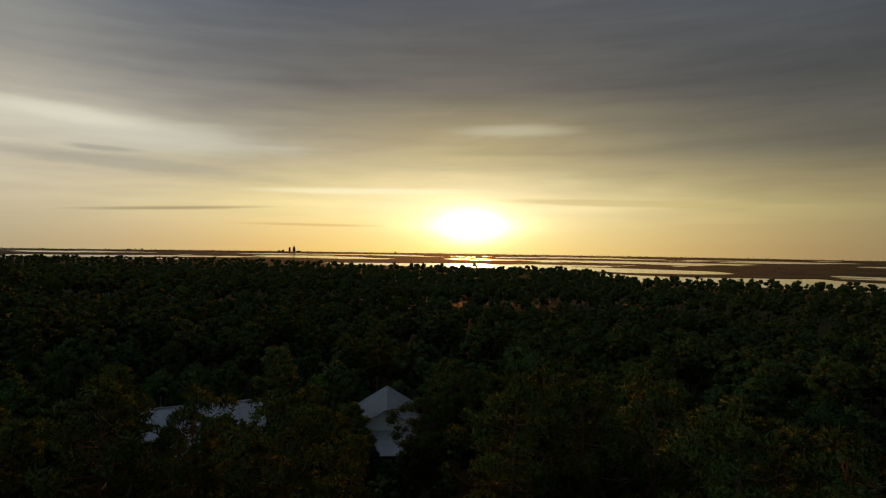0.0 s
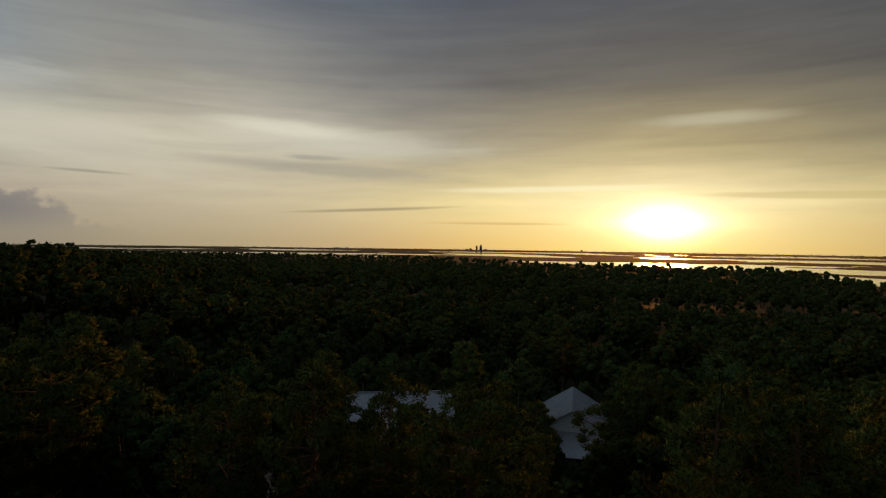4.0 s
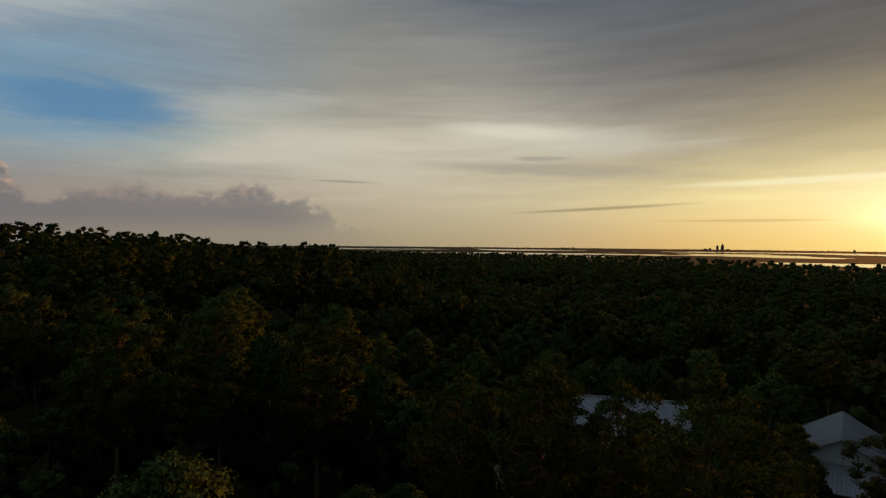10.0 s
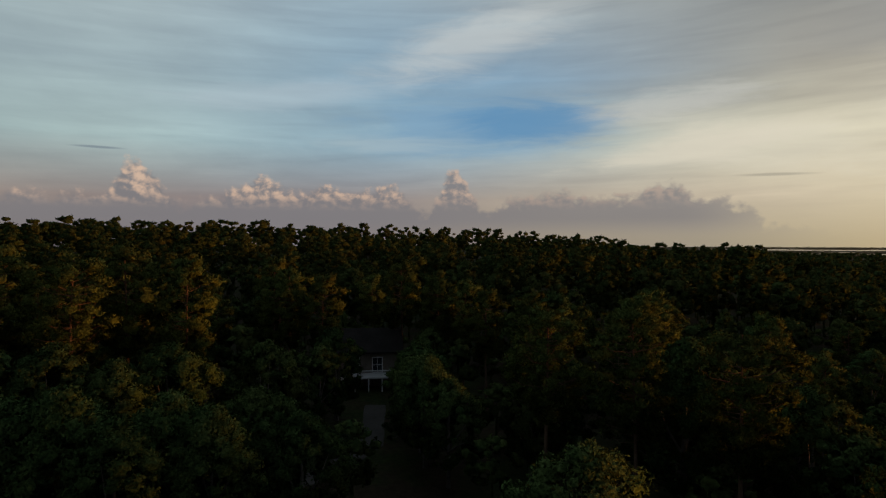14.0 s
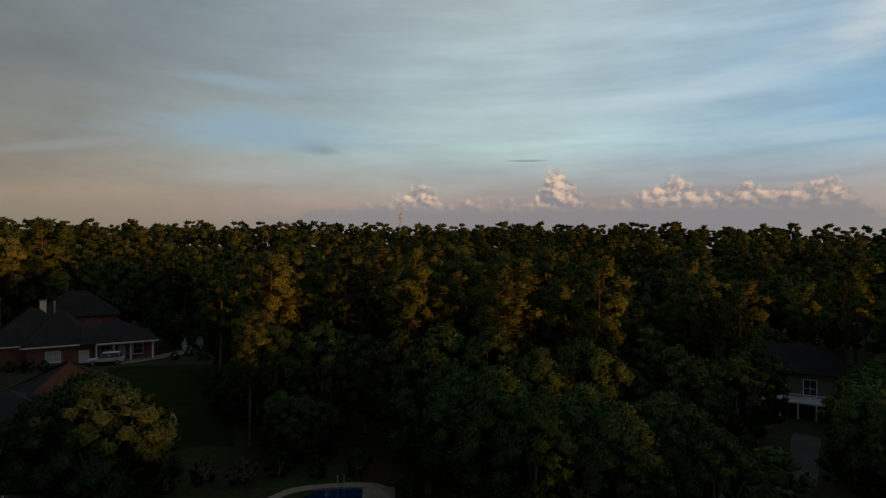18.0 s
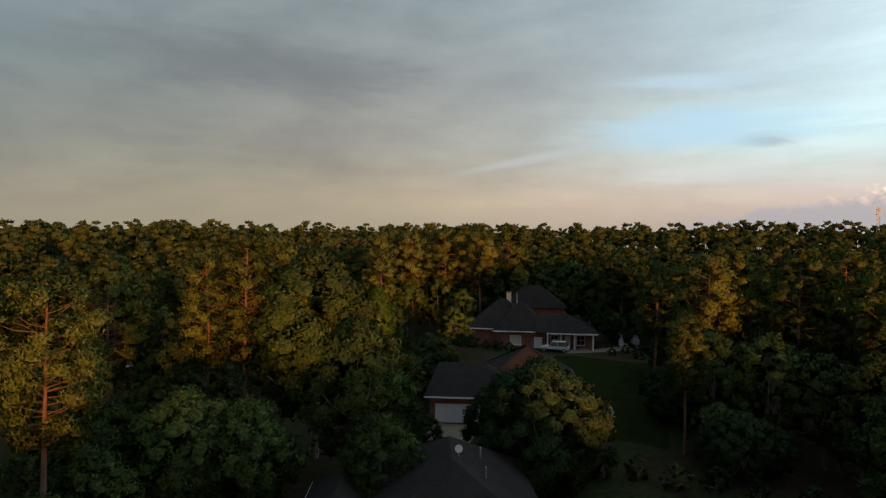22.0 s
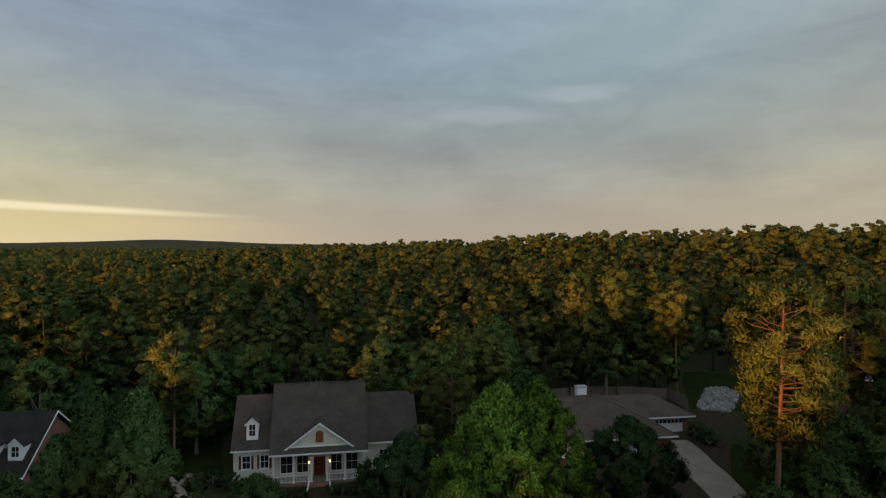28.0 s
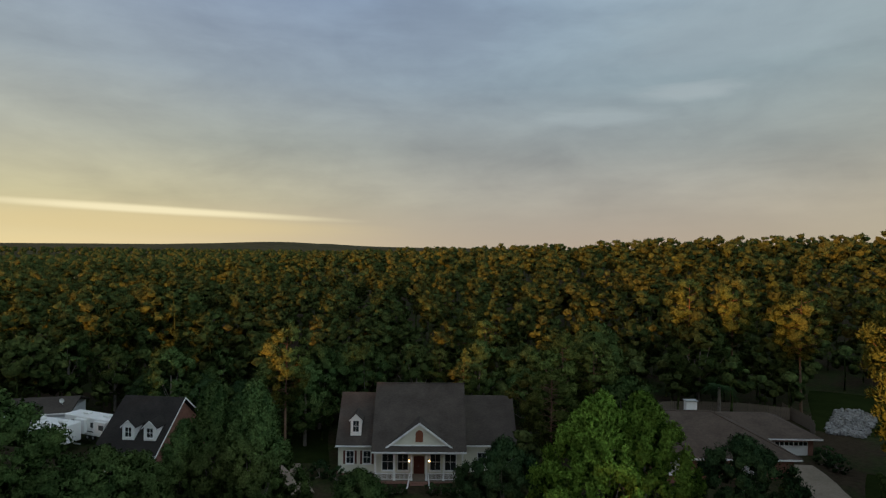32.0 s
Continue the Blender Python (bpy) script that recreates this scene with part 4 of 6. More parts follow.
# unseen woods behind the camera, added so that they shade the street
behind = []
rs = np.random.RandomState(44)
for k in range(360):
    az, dist = rs.uniform(-80, -46), math.sqrt(rs.uniform(24 ** 2, 260 ** 2))
    x, y = -math.sin(radians(az)) * dist, math.cos(radians(az)) * dist
    behind.append((x, y, rs.uniform(13, 17.5), rs.uniform() < 0.5, rs.uniform()))
# two more added rows, out of view, keep the low sun off the ranch roof
for x in range(22, 66, 5):
    for y in (8, 15):
        behind.append((x + rs.uniform(-2, 2), y + rs.uniform(-2, 2), rs.uniform(18, 22), rs.uniform() < 0.5, rs.uniform()))
woods("street_woods", "unseen mixed woodland added to shade the street", behind, FAR)

# low unseen woods close under the camera, bayward and east, added for their shade
below = []
for k in range(210):
    az, dist = rs.uniform(-62, 118), rs.uniform(10, 29)
    x, y = -math.sin(radians(az)) * dist, math.cos(radians(az)) * dist
    below.append((x, y, (28.6 - 0.46 * dist if az < 24 else 29.2 - 0.40 * dist) - float(land_z(x, y)), rs.uniform() < 0.4, rs.uniform()))
woods("slope_woods", "unseen woodland on the slope under the camera, added to shade houses and trees", below, MID)

# scattered trees and reeds on the marsh and along the far shore
marsh = []
rs = np.random.RandomState(12)
for k in range(6000):
    az, dist = rs.uniform(-50, 55), math.sqrt(rs.uniform(700 ** 2, 4800 ** 2))
    x, y = -math.sin(radians(az)) * dist, math.cos(radians(az)) * dist
    if dist > shore(az) - 60 and land_z(x, y) > WATER_Z + 0.35 and (waves(x, y, 9) > 0.15 or dist > 3900):
        marsh.append((x, y, rs.uniform(2.5, 7) * (1.5 if dist > 3900 else 1), True, rs.uniform()))
woods("marsh_trees", "low trees and reeds on the marsh islands", marsh, HORIZON)

# ---------------------------------------------------------------- houses
def gable_roof(x0, x1, y0, y1, ze, zr, t=0.18):
    """A solid gable roof, its ridge along x."""
    ym = (y0 + y1) / 2
    pts = []
    for x in (x0, x1):
        pts += [(x, y0, ze), (x, y0, ze - t), (x, ym, zr), (x, ym, zr - t * 1.3), (x, y1, ze), (x, y1, ze - t)]
    return solid(pts, ((0, 6, 8, 2), (2, 8, 10, 4), (1, 3, 9, 7), (3, 5, 11, 9), (0, 1, 7, 6), (4, 10, 11, 5), (0, 2, 3, 1), (2, 4, 5, 3), (6, 7, 9, 8), (8, 9, 11, 10)))


def hip_roof(x0, x1, y0, y1, ze, rise, hip0=None, hip1=None, t=0.18):
    """A solid hip roof with its ridge along x; hip0 and hip1 say how far each hip runs in."""
    ym, run = (y0 + y1) / 2, (y1 - y0) / 2
    a, b = x0 + (run if hip0 is None else hip0), x1 - (run if hip1 is None else hip1)
    pts = [(x0, y0, ze), (x1, y0, ze), (x1, y1, ze), (x0, y1, ze), (a, ym, ze + rise), (b, ym, ze + rise)]
    pts += [(x0, y0, ze - t), (x1, y0, ze - t), (x1, y1, ze - t), (x0, y1, ze - t)]
    return solid(pts, ((0, 1, 5, 4), (1, 2, 5), (2, 3, 4, 5), (3, 0, 4), (0, 6, 7, 1), (1, 7, 8, 2), (2, 8, 9, 3), (3, 9, 6, 0), (6, 9, 8, 7)))


def wall_x(x0, x1, y, z0, z1, holes=(), t=0.2):
    """A wall along x, front face at y, with holes (x0, x1, z0, z1) right through."""
    bm = bmesh.new()
    cuts = sorted({x0, x1, *(h[0] for h in holes), *(h[1] for h in holes)})
    for a, b in zip(cuts, cuts[1:]):
        z = z0
        for h in sorted((h for h in holes if h[0] < (a + b) / 2 < h[1]), key=lambda h: h[2]):
            if h[2] > z:
                cuboid(bm, a, b, y, y + t, z, h[2])
            z = h[3]
        if z < z1:
            cuboid(bm, a, b, y, y + t, z, z1)
    return bm


def window(house, x0, x1, y, z0, z1, bars=2, blind=False, trim=None):
    """A sash window in a wall along x: frame, pane, sill and glazing bars."""
    f = 0.09
    bm = bmesh.new()
    for q in ((x0 - f, x0 + 0.02, z0 - f, z1 + f), (x1 - 0.02, x1 + f, z0 - f, z1 + f), (x0 + 0.02, x1 - 0.02, z1 - 0.02, z1 + f), (x0 + 0.02, x1 - 0.02, z0 - f, z0 + 0.02)):
        cuboid(bm, q[0], q[1], y - 0.04, y + 0.08, q[2], q[3])
    w = part("window", bm, trim or WHITE, house)
    part("pane", block(x0 + 0.02, x1 - 0.02, y + 0.08, y + 0.10, z0 + 0.02, z1 - 0.02), CURTAIN if blind else GLASS, w)
    bm = bmesh.new()
    for k in range(1, bars):
        x = x0 + (x1 - x0) * k / bars
        cuboid(bm, x - 0.02, x + 0.02, y + 0.05, y + 0.078, z0 + 0.02, z1 - 0.02)
    zm = (z0 + z1) / 2
    cuboid(bm, x0 + 0.02, x1 - 0.02, y + 0.04, y + 0.074, zm - 0.025, zm + 0.025)
    part("glazing_bars", bm, trim or WHITE, w)
    part("sill", block(x0 - 0.12, x1 + 0.12, y - 0.1, y - 0.041, z0 - 0.15, z0 - 0.092), trim or WHITE, w)
    return w


def panel_door(house, x0, x1, y, z0, z1, mat, label=""):
    d = part("door", block(x0, x1, y + 0.06, y + 0.11, z0, z1), mat, house, label)
    w = (x1 - x0) / 2
    for c in (x0 + w / 2, x1 - w / 2):
        for a, b in ((0.12, 0.42), (0.5, 0.93)):
            part("panel", block(c - w * 0.33, c + w * 0.33, y + 0.035, y + 0.06, z0 + (z1 - z0) * a, z0 + (z1 - z0) * b), mat, d)
    part("handle", block(x0 + w - 0.12, x0 + w - 0.07, y - 0.01, y + 0.06, z0 + 0.95, z0 + 1.1), STEEL, d)
    return d


def garage_door(house, x0, x1, y, z0, z1, lights=False):
    d = part("garage_door", block(x0, x1, y + 0.10, y + 0.14, z0, z1), WHITE, house, "white sectional garage door")
    n, rows = 8, 4
    for r in range(rows):
        for k in range(n):
            a, b = x0 + (x1 - x0) * k / n + 0.06, x0 + (x1 - x0) * (k + 1) / n - 0.06
            c, e = z0 + (z1 - z0) * r / rows + 0.06, z0 + (z1 - z0) * (r + 1) / rows - 0.06
            glass = lights and r == rows - 1
            part("pane" if glass else "panel", block(a, b, y + 0.085, y + 0.10, c, e), GLASS if glass else WHITE, d)
    return d


def fascia(house, x0, x1, y, z, h=0.2):
    part("fascia", block(x0, x1, y - 0.03, y, z - h - 0.02, z - 0.02), WHITE, house)


def dormer(house, x, y, z, w=1.5, h=2.1, run=2.6, mat=SHINGLE, wallm=WHITE):
    """A small gabled dormer; its front stands at y, its sill at z."""
    d = part("dormer", wall_x(x - w / 2, x + w / 2, y, z, z + h, ((x - w * 0.28, x + w * 0.28, z + 0.5, z + h - 0.15),), 0.12), wallm, house, "narrow white dormer")
    for s in (-1, 1):
        part("cheek", block(*sorted((x + s * w / 2, x + s * (w / 2 - 0.1))), y + 0.12, y + run, z, z + h), wallm, d)
    g = 0.9
    part("gable", solid([(x - w / 2, y, z + h), (x + w / 2, y, z + h), (x, y, z + h + g * w / 2 * 1.05), (x - w / 2, y + 0.1, z + h), (x + w / 2, y + 0.1, z + h), (x, y + 0.1, z + h + g * w / 2 * 1.05)],
                        ((0, 1, 2), (5, 4, 3), (0, 3, 4, 1), (1, 4, 5, 2), (2, 5, 3, 0))), wallm, d)
    for s in (-1, 1):
        e, top = x + s * (w / 2 + 0.18), z + h + g * w / 2 + 0.12
        pts = [(e, y - 0.15, z + h - 0.12), (x, y - 0.15, top), (x, y - 0.15, top - 0.12), (e, y - 0.15, z + h - 0.24)]
        pts += [(p[0], y + run + 0.9, p[2]) for p in pts]
        part("roof", solid(pts, ((0, 1, 2, 3), (7, 6, 5, 4), (0, 4, 5, 1), (1, 5, 6, 2), (2, 6, 7, 3), (3, 7, 4, 0))), mat, d)
        pts = [(e + s * 0.02, y - 0.19, z + h - 0.10), (x, y - 0.19, top + 0.02), (x, y - 0.19, top - 0.16), (e + s * 0.02, y - 0.19, z + h - 0.28)]
        pts += [(p[0], y - 0.152, p[2]) for p in pts]
        part("barge_board", solid(pts, ((0, 1, 2, 3), (7, 6, 5, 4), (0, 4, 5, 1), (1, 5, 6, 2), (2, 6, 7, 3), (3, 7, 4, 0))), WHITE, d)
    window(d, x - w * 0.28, x + w * 0.28, y, z + 0.5, z + h - 0.15)
    return d


def cottage():
    """Cream house with a steep grey-brown roof, white porch, pediment and brick steps."""
    h = thing("porch_house", at(232.7, 77.5, -0.6, -0.1), "cream house with steep grey-brown roof and white front porch", "house")
    part("foundation", block(-6.0, 6.0, 0.0, 14.0, -2.2, 0.38), STEPBRICK, h)
    part("foundation", block(-11.2, -6.003, 2.6, 14.0, -2.2, 0.38), STEPBRICK, h)
    part("foundation", block(6.003, 13.2, 3.0, 14.0, -2.2, 0.38), STEPBRICK, h)
    # main block: the porch is cut into its front
    wins = [(-5.0, -3.5), (-2.9, -1.5), (1.5, 2.9), (3.5, 5.0)]
    holes = [(a, b, 0.95, 3.2) for a, b in wins] + [(-0.75, 0.75, 0.4, 2.9)]
    part("wall", wall_x(-6.0, 6.0, 2.4, 0.4, 4.4, holes), CREAM, h)
    for a, b in wins:
        window(h, a, b, 2.4, 0.95, 3.2, 2)
    panel_door(h, -0.75, 0.75, 2.4, 0.47, 2.9, REDDOOR, "dark red double front door")
    for s in (-1, 1):
        part("wall", block(*sorted((s * 6.0, s * 5.8)), 2.6, 13.9, 0.4, 4.3), CREAM, h)
        pts = [(s * 5.78, 0.3, 4.29), (s * 5.78, 13.9, 4.29), (s * 5.78, 7.1, 11.1)]
        pts += [(s * 5.98, *p[1:]) for p in pts]
        part("gable_wall", solid(pts, ((0, 1, 2), (5, 4, 3), (0, 3, 4, 1), (1, 4, 5, 2), (2, 5, 3, 0))), CREAM, h)
    part("wall", block(-6.0, 6.0, 13.9, 14.1, 0.4, 4.3), CREAM, h)
    part("roof", gable_roof(-6.25, 6.25, -0.5, 14.7, 4.46, 11.7), SHINGLE, h, "steep grey-brown shingle roof")
    fascia(h, -6.25, 6.25, -0.5, 4.46)
    part("ridge_cap", block(-6.27, 6.27, 6.95, 7.25, 11.67, 11.75), SHINGLE, h)
    # porch
    part("porch_floor", block(-6.0, 6.0, 0.0, 2.395, 0.384, 0.46), PLANK, h)
    part("beam", block(-5.9, 5.9, 0.12, 0.34, 3.94, 4.24), WHITE, h)
    for x in (-5.75, -3.25, -0.98, 0.98, 3.25, 5.75):
        c = part("column", block(x - 0.11, x + 0.11, 0.12, 0.34, 0.464, 3.938), WHITE, h)
        part("base", block(x - 0.16, x + 0.16, 0.07, 0.39, 0.462, 0.64), WHITE, c)
        part("capital", block(x - 0.16, x + 0.16, 0.07, 0.39, 3.80, 3.936), WHITE, c)
    for a, b in ((-5.63, -3.37), (-3.13, -1.10), (1.10, 3.13), (3.37, 5.63)):
        r = part("railing", block(a, b, 0.19, 0.27, 1.33, 1.40), WHITE, h, "white balustrade")
        part("bottom_rail", block(a, b, 0.2, 0.26, 0.56, 0.62), WHITE, r)
        n = int((b - a) / 0.16)
        for k in range(n):
            x = a + (b - a) * (k + 0.5) / n
            part("baluster", block(x - 0.022, x + 0.022, 0.208, 0.252, 0.622, 1.328), WHITE, r)
    for x in (-1.35, 1.35):
        lamp = part("wall_lantern", block(x - 0.1, x + 0.1, 2.2, 2.398, 2.15, 2.5), BLACKPAINT, h, "lit porch lantern")
        part("lamp_glass", block(x - 0.06, x + 0.06, 2.12, 2.198, 2.19, 2.44), LAMPGLOW, lamp, "glowing warm glass")
    # steps and their white handrails
    for k in range(6):
        part("step", block(-1.15, 1.15, -0.33 * (k + 1), -0.33 * k - 0.004, -2.0, 0.3 - 0.17 * k), STEPBRICK, h)
    for s in (-1, 1):
        bm = bmesh.new()
        tube(bm, (s * 1.22, 0.05, 1.38), (s * 1.5, -2.1, 0.3), 0.05, sides=6)
        tube(bm, (s * 1.22, 0.05, 0.65), (s * 1.5, -2.1, -0.4), 0.035, sides=6)
        tube(bm, (s * 1.5, -2.1, -0.9), (s * 1.5, -2.1, 0.4), 0.07, sides=6)
        hr = part("handrail", bm, WHITE, h)
        for k in range(1, 12):
            f = k / 12
            part("baluster", tube(bmesh.new(), (s * (1.22 + 0.28 * f), 0.05 - 2.15 * f, 0.65 - 1.05 * f), (s * (1.22 + 0.28 * f), 0.05 - 2.15 * f, 1.38 - 1.08 * f), 0.025, sides=5), WHITE, hr)
    # pediment over the porch
    zb, w, rise = 4.8, 4.45, 3.25
    ped = part("pediment", solid([(-w + 0.5, 0.2, zb + 0.3), (w - 0.5, 0.2, zb + 0.3), (0, 0.2, zb + rise - 0.1), (-w + 0.5, 0.4, zb + 0.3), (w - 0.5, 0.4, zb + 0.3), (0, 0.4, zb + rise - 0.1)],
                                 ((0, 1, 2), (5, 4, 3), (0, 3, 4, 1), (1, 4, 5, 2), (2, 5, 3, 0))), CREAM, h, "cream pediment with a round-headed brown vent")
    part("sill_board", block(-w + 0.7, w - 0.7, 0.1, 0.198, zb + 0.22, zb + 0.38), WHITE, ped)
    for s in (-1, 1):
        e = (s * (w + 0.15), zb - 0.05)
        for nm, y0, y1, dz, th, mat in (("barge_board", -0.10, -0.003, 0.0, 0.26, WHITE), ("roof", 0.0, 5.2, 0.02, 0.16, SHINGLE)):
            t = (0, zb + rise + 0.1)
            pts = [(e[0], y0, e[1] + dz), (0, y0, t[1] + dz), (0, y0, t[1] - th), (e[0], y0, e[1] - th)]
            pts += [(p[0], y1, p[2]) for p in pts]
            part(nm, solid(pts, ((0, 1, 2, 3), (7, 6, 5, 4), (0, 4, 5, 1), (1, 5, 6, 2), (2, 6, 7, 3), (3, 7, 4, 0))), mat, ped)
    arch = [(-0.5, 5.55), (0.5, 5.55)] + [(0.5 * math.cos(a), 6.6 + 0.5 * math.sin(a)) for a in np.linspace(0, math.pi, 9)]
    n = len(arch)
    pts = [(x, 0.13, z) for x, z in arch] + [(x, 0.198, z) for x, z in arch]
    part("vent", solid(pts, [tuple(range(n)), tuple(range(2 * n - 1, n - 1, -1))] + [(k, k + n, (k + 1) % n + n, (k + 1) % n) for k in range(n)]), RUST, ped, "brown arched louvre")
    # wings
    holes = [(-9.9, -8.9, 1.7, 3.4), (-7.6, -6.6, 1.7, 3.4)]
    part("wall", wall_x(-11.0, -6.0, 2.8, 0.4, 4.3, holes), CREAM, h)
    for a, b, z0, z1 in holes:
        window(h, a, b, 2.8, z0, z1)
        for s in (a - 0.42, b + 0.14):
            part("shutter", block(s, s + 0.28, 2.74, 2.79, z0 - 0.05, z1 + 0.05), REDDOOR, h)
    part("wall", block(-11.0, -10.8, 3.0, 13.4, 0.4, 4.3), CREAM, h)
    part("gable_wall", solid([(-10.98, 2.6, 4.24), (-10.98, 13.8, 4.24), (-10.98, 8.3, 9.5), (-10.8, 2.6, 4.24), (-10.8, 13.8, 4.24), (-10.8, 8.3, 9.5)],
                             ((0, 1, 2), (5, 4, 3), (0, 3, 4, 1), (1, 4, 5, 2), (2, 5, 3, 0))), CREAM, h)
    part("roof", gable_roof(-11.3, -6.0, 2.2, 14.4, 4.34, 10.05), SHINGLE, h)
    fascia(h, -11.3, -6.26, 2.2, 4.34)
    dormer(h, -8.7, 3.2, 5.35, 1.45, 2.2, 2.4)
    part("wall", wall_x(6.0, 13.0, 3.2, 0.4, 4.3, [(8.0, 9.2, 1.6, 3.1)]), CREAM, h)
    window(h, 8.0, 9.2, 3.2, 1.6, 3.1)
    part("roof", gable_roof(6.0, 13.4, 2.6, 14.2, 4.34, 9.7), SHINGLE, h)
    fascia(h, 6.26, 13.4, 2.6, 4.34)
    part("gable_wall", solid([(12.98, 3.2, 0.4), (12.98, 13.6, 0.4), (12.98, 13.6, 4.24), (12.98, 8.4, 9.2), (12.98, 3.2, 4.24), (12.8, 3.2, 0.4), (12.8, 13.6, 0.4), (12.8, 13.6, 4.24), (12.8, 8.4, 9.2), (12.8, 3.2, 4.24)],
                             ((0, 1, 2, 3, 4), (9, 8, 7, 6, 5), (0, 5, 6, 1), (1, 6, 7, 2), (2, 7, 8, 3), (3, 8, 9, 4), (4, 9, 5, 0))), CREAM, h)
    return h


cottage()


def street(xc, zc, dz=0.0):
    """A pose on the ground along the street's own grid: metres across and deep."""
    a = radians(230.7)
    x, y = xc * math.cos(a) - zc * math.sin(a), xc * math.sin(a) + zc * math.cos(a)
    return pose(x, y, float(land_z(x, y)) + dz, 0, 0, 230.7)


def ranch():
    """Low brick ranch house with a wide brown hip roof and a garage wing."""
    h = thing("ranch_house", street(29.0, 64.4), "low brick ranch house with brown hip roof and garage", "house")
    g = -1.2
    wins = [(-3.9, -2.0, 0.7, 2.25), (3.5, 5.3, 0.7, 2.25)]
    part("wall", wall_x(-10.0, 9.8, 0.0, g, 2.55, wins), BRICK, h)
    for a, b, z0, z1 in wins:
        window(h, a, b, 0.0, z0, z1, 2, True)
        for s in (a - 0.5, b + 0.14):
            part("shutter", block(s, s + 0.36, -0.05, -0.002, z0 - 0.05, z1 + 0.05), BLACKPAINT, h)
    part("wall", block(-10.0, -9.8, 0.2, 13.0, g, 2.55), BRICK, h)
    part("wall", block(9.6, 9.8, 0.2, 13.0, g, 2.55), BRICK, h)
    part("wall", block(-10.0, 9.8, 13.0, 13.2, g, 2.55), BRICK, h)
    part("roof", hip_roof(-10.6, 10.4, -0.6, 13.8, 2.65, 3.2, 7.2, 7.0), BROWNSHINGLE, h, "wide brown shingle hip roof")
    for a, b in (((3.4, 6.6, 5.85), (10.4, -0.6, 2.65)), ((3.4, 6.6, 5.85), (10.4, 13.8, 2.65))):
        part("hip_cap", tube(bmesh.new(), a, b, 0.09, sides=5), BROWNSHINGLE, h)
    part("ridge_cap", block(-3.4, 3.4, 6.45, 6.75, 5.8, 5.9), BROWNSHINGLE, h)
    fascia(h, -10.6, 10.4, -0.6, 2.65)
    part("wall", wall_x(9.8, 16.4, 7.2, g, 2.5, [(11.2, 15.8, -0.1, 2.05)]), BRICK, h)
    garage_door(h, 11.2, 15.8, 7.2, -0.1, 2.05, True)
    part("wall", block(16.2, 16.4, 7.4, 16.0, g, 2.5), BRICK, h)
    part("wall", block(9.8, 16.4, 16.0, 16.2, g, 2.5), BRICK, h)
    part("roof", hip_roof(6.0, 17.2, 6.6, 16.8, 2.62, 1.75, 0.5, 4.2), BROWNSHINGLE, h)
    fascia(h, 9.9, 17.2, 6.6, 2.62)
    c = part("chimney", block(0.9, 2.2, 7.2, 8.0, 4.5, 6.75), WHITE, h, "white chimney")
    part("cap", block(0.8, 2.3, 7.1, 8.1, 6.753, 6.86), STEEL, c)
    return h


ranch()


def metal_gable_roof(house, x0, x1, y0, y1, ze, zr):
    """A pale metal gable roof, its ridge along x, with standing ribs."""
    r = part("roof", gable_roof(x0, x1, y0, y1, ze, zr, 0.12), METALROOF, house, "pale ribbed metal roof")
    ym = (y0 + y1) / 2
    n = int((x1 - x0) / 0.42)
    for k in range(n + 1):
        x = x0 + 0.05 + (x1 - x0 - 0.1) * k / n
        for ya in (y0, y1):
            part("rib", tube(bmesh.new(), (x, ya, ze + 0.015), (x, ym, zr + 0.015), 0.03, sides=4), METALROOF, r)
    part("ridge_cap", block(x0, x1, ym - 0.18, ym + 0.18, zr + 0.01, zr + 0.07), METALROOF, r)
    return r


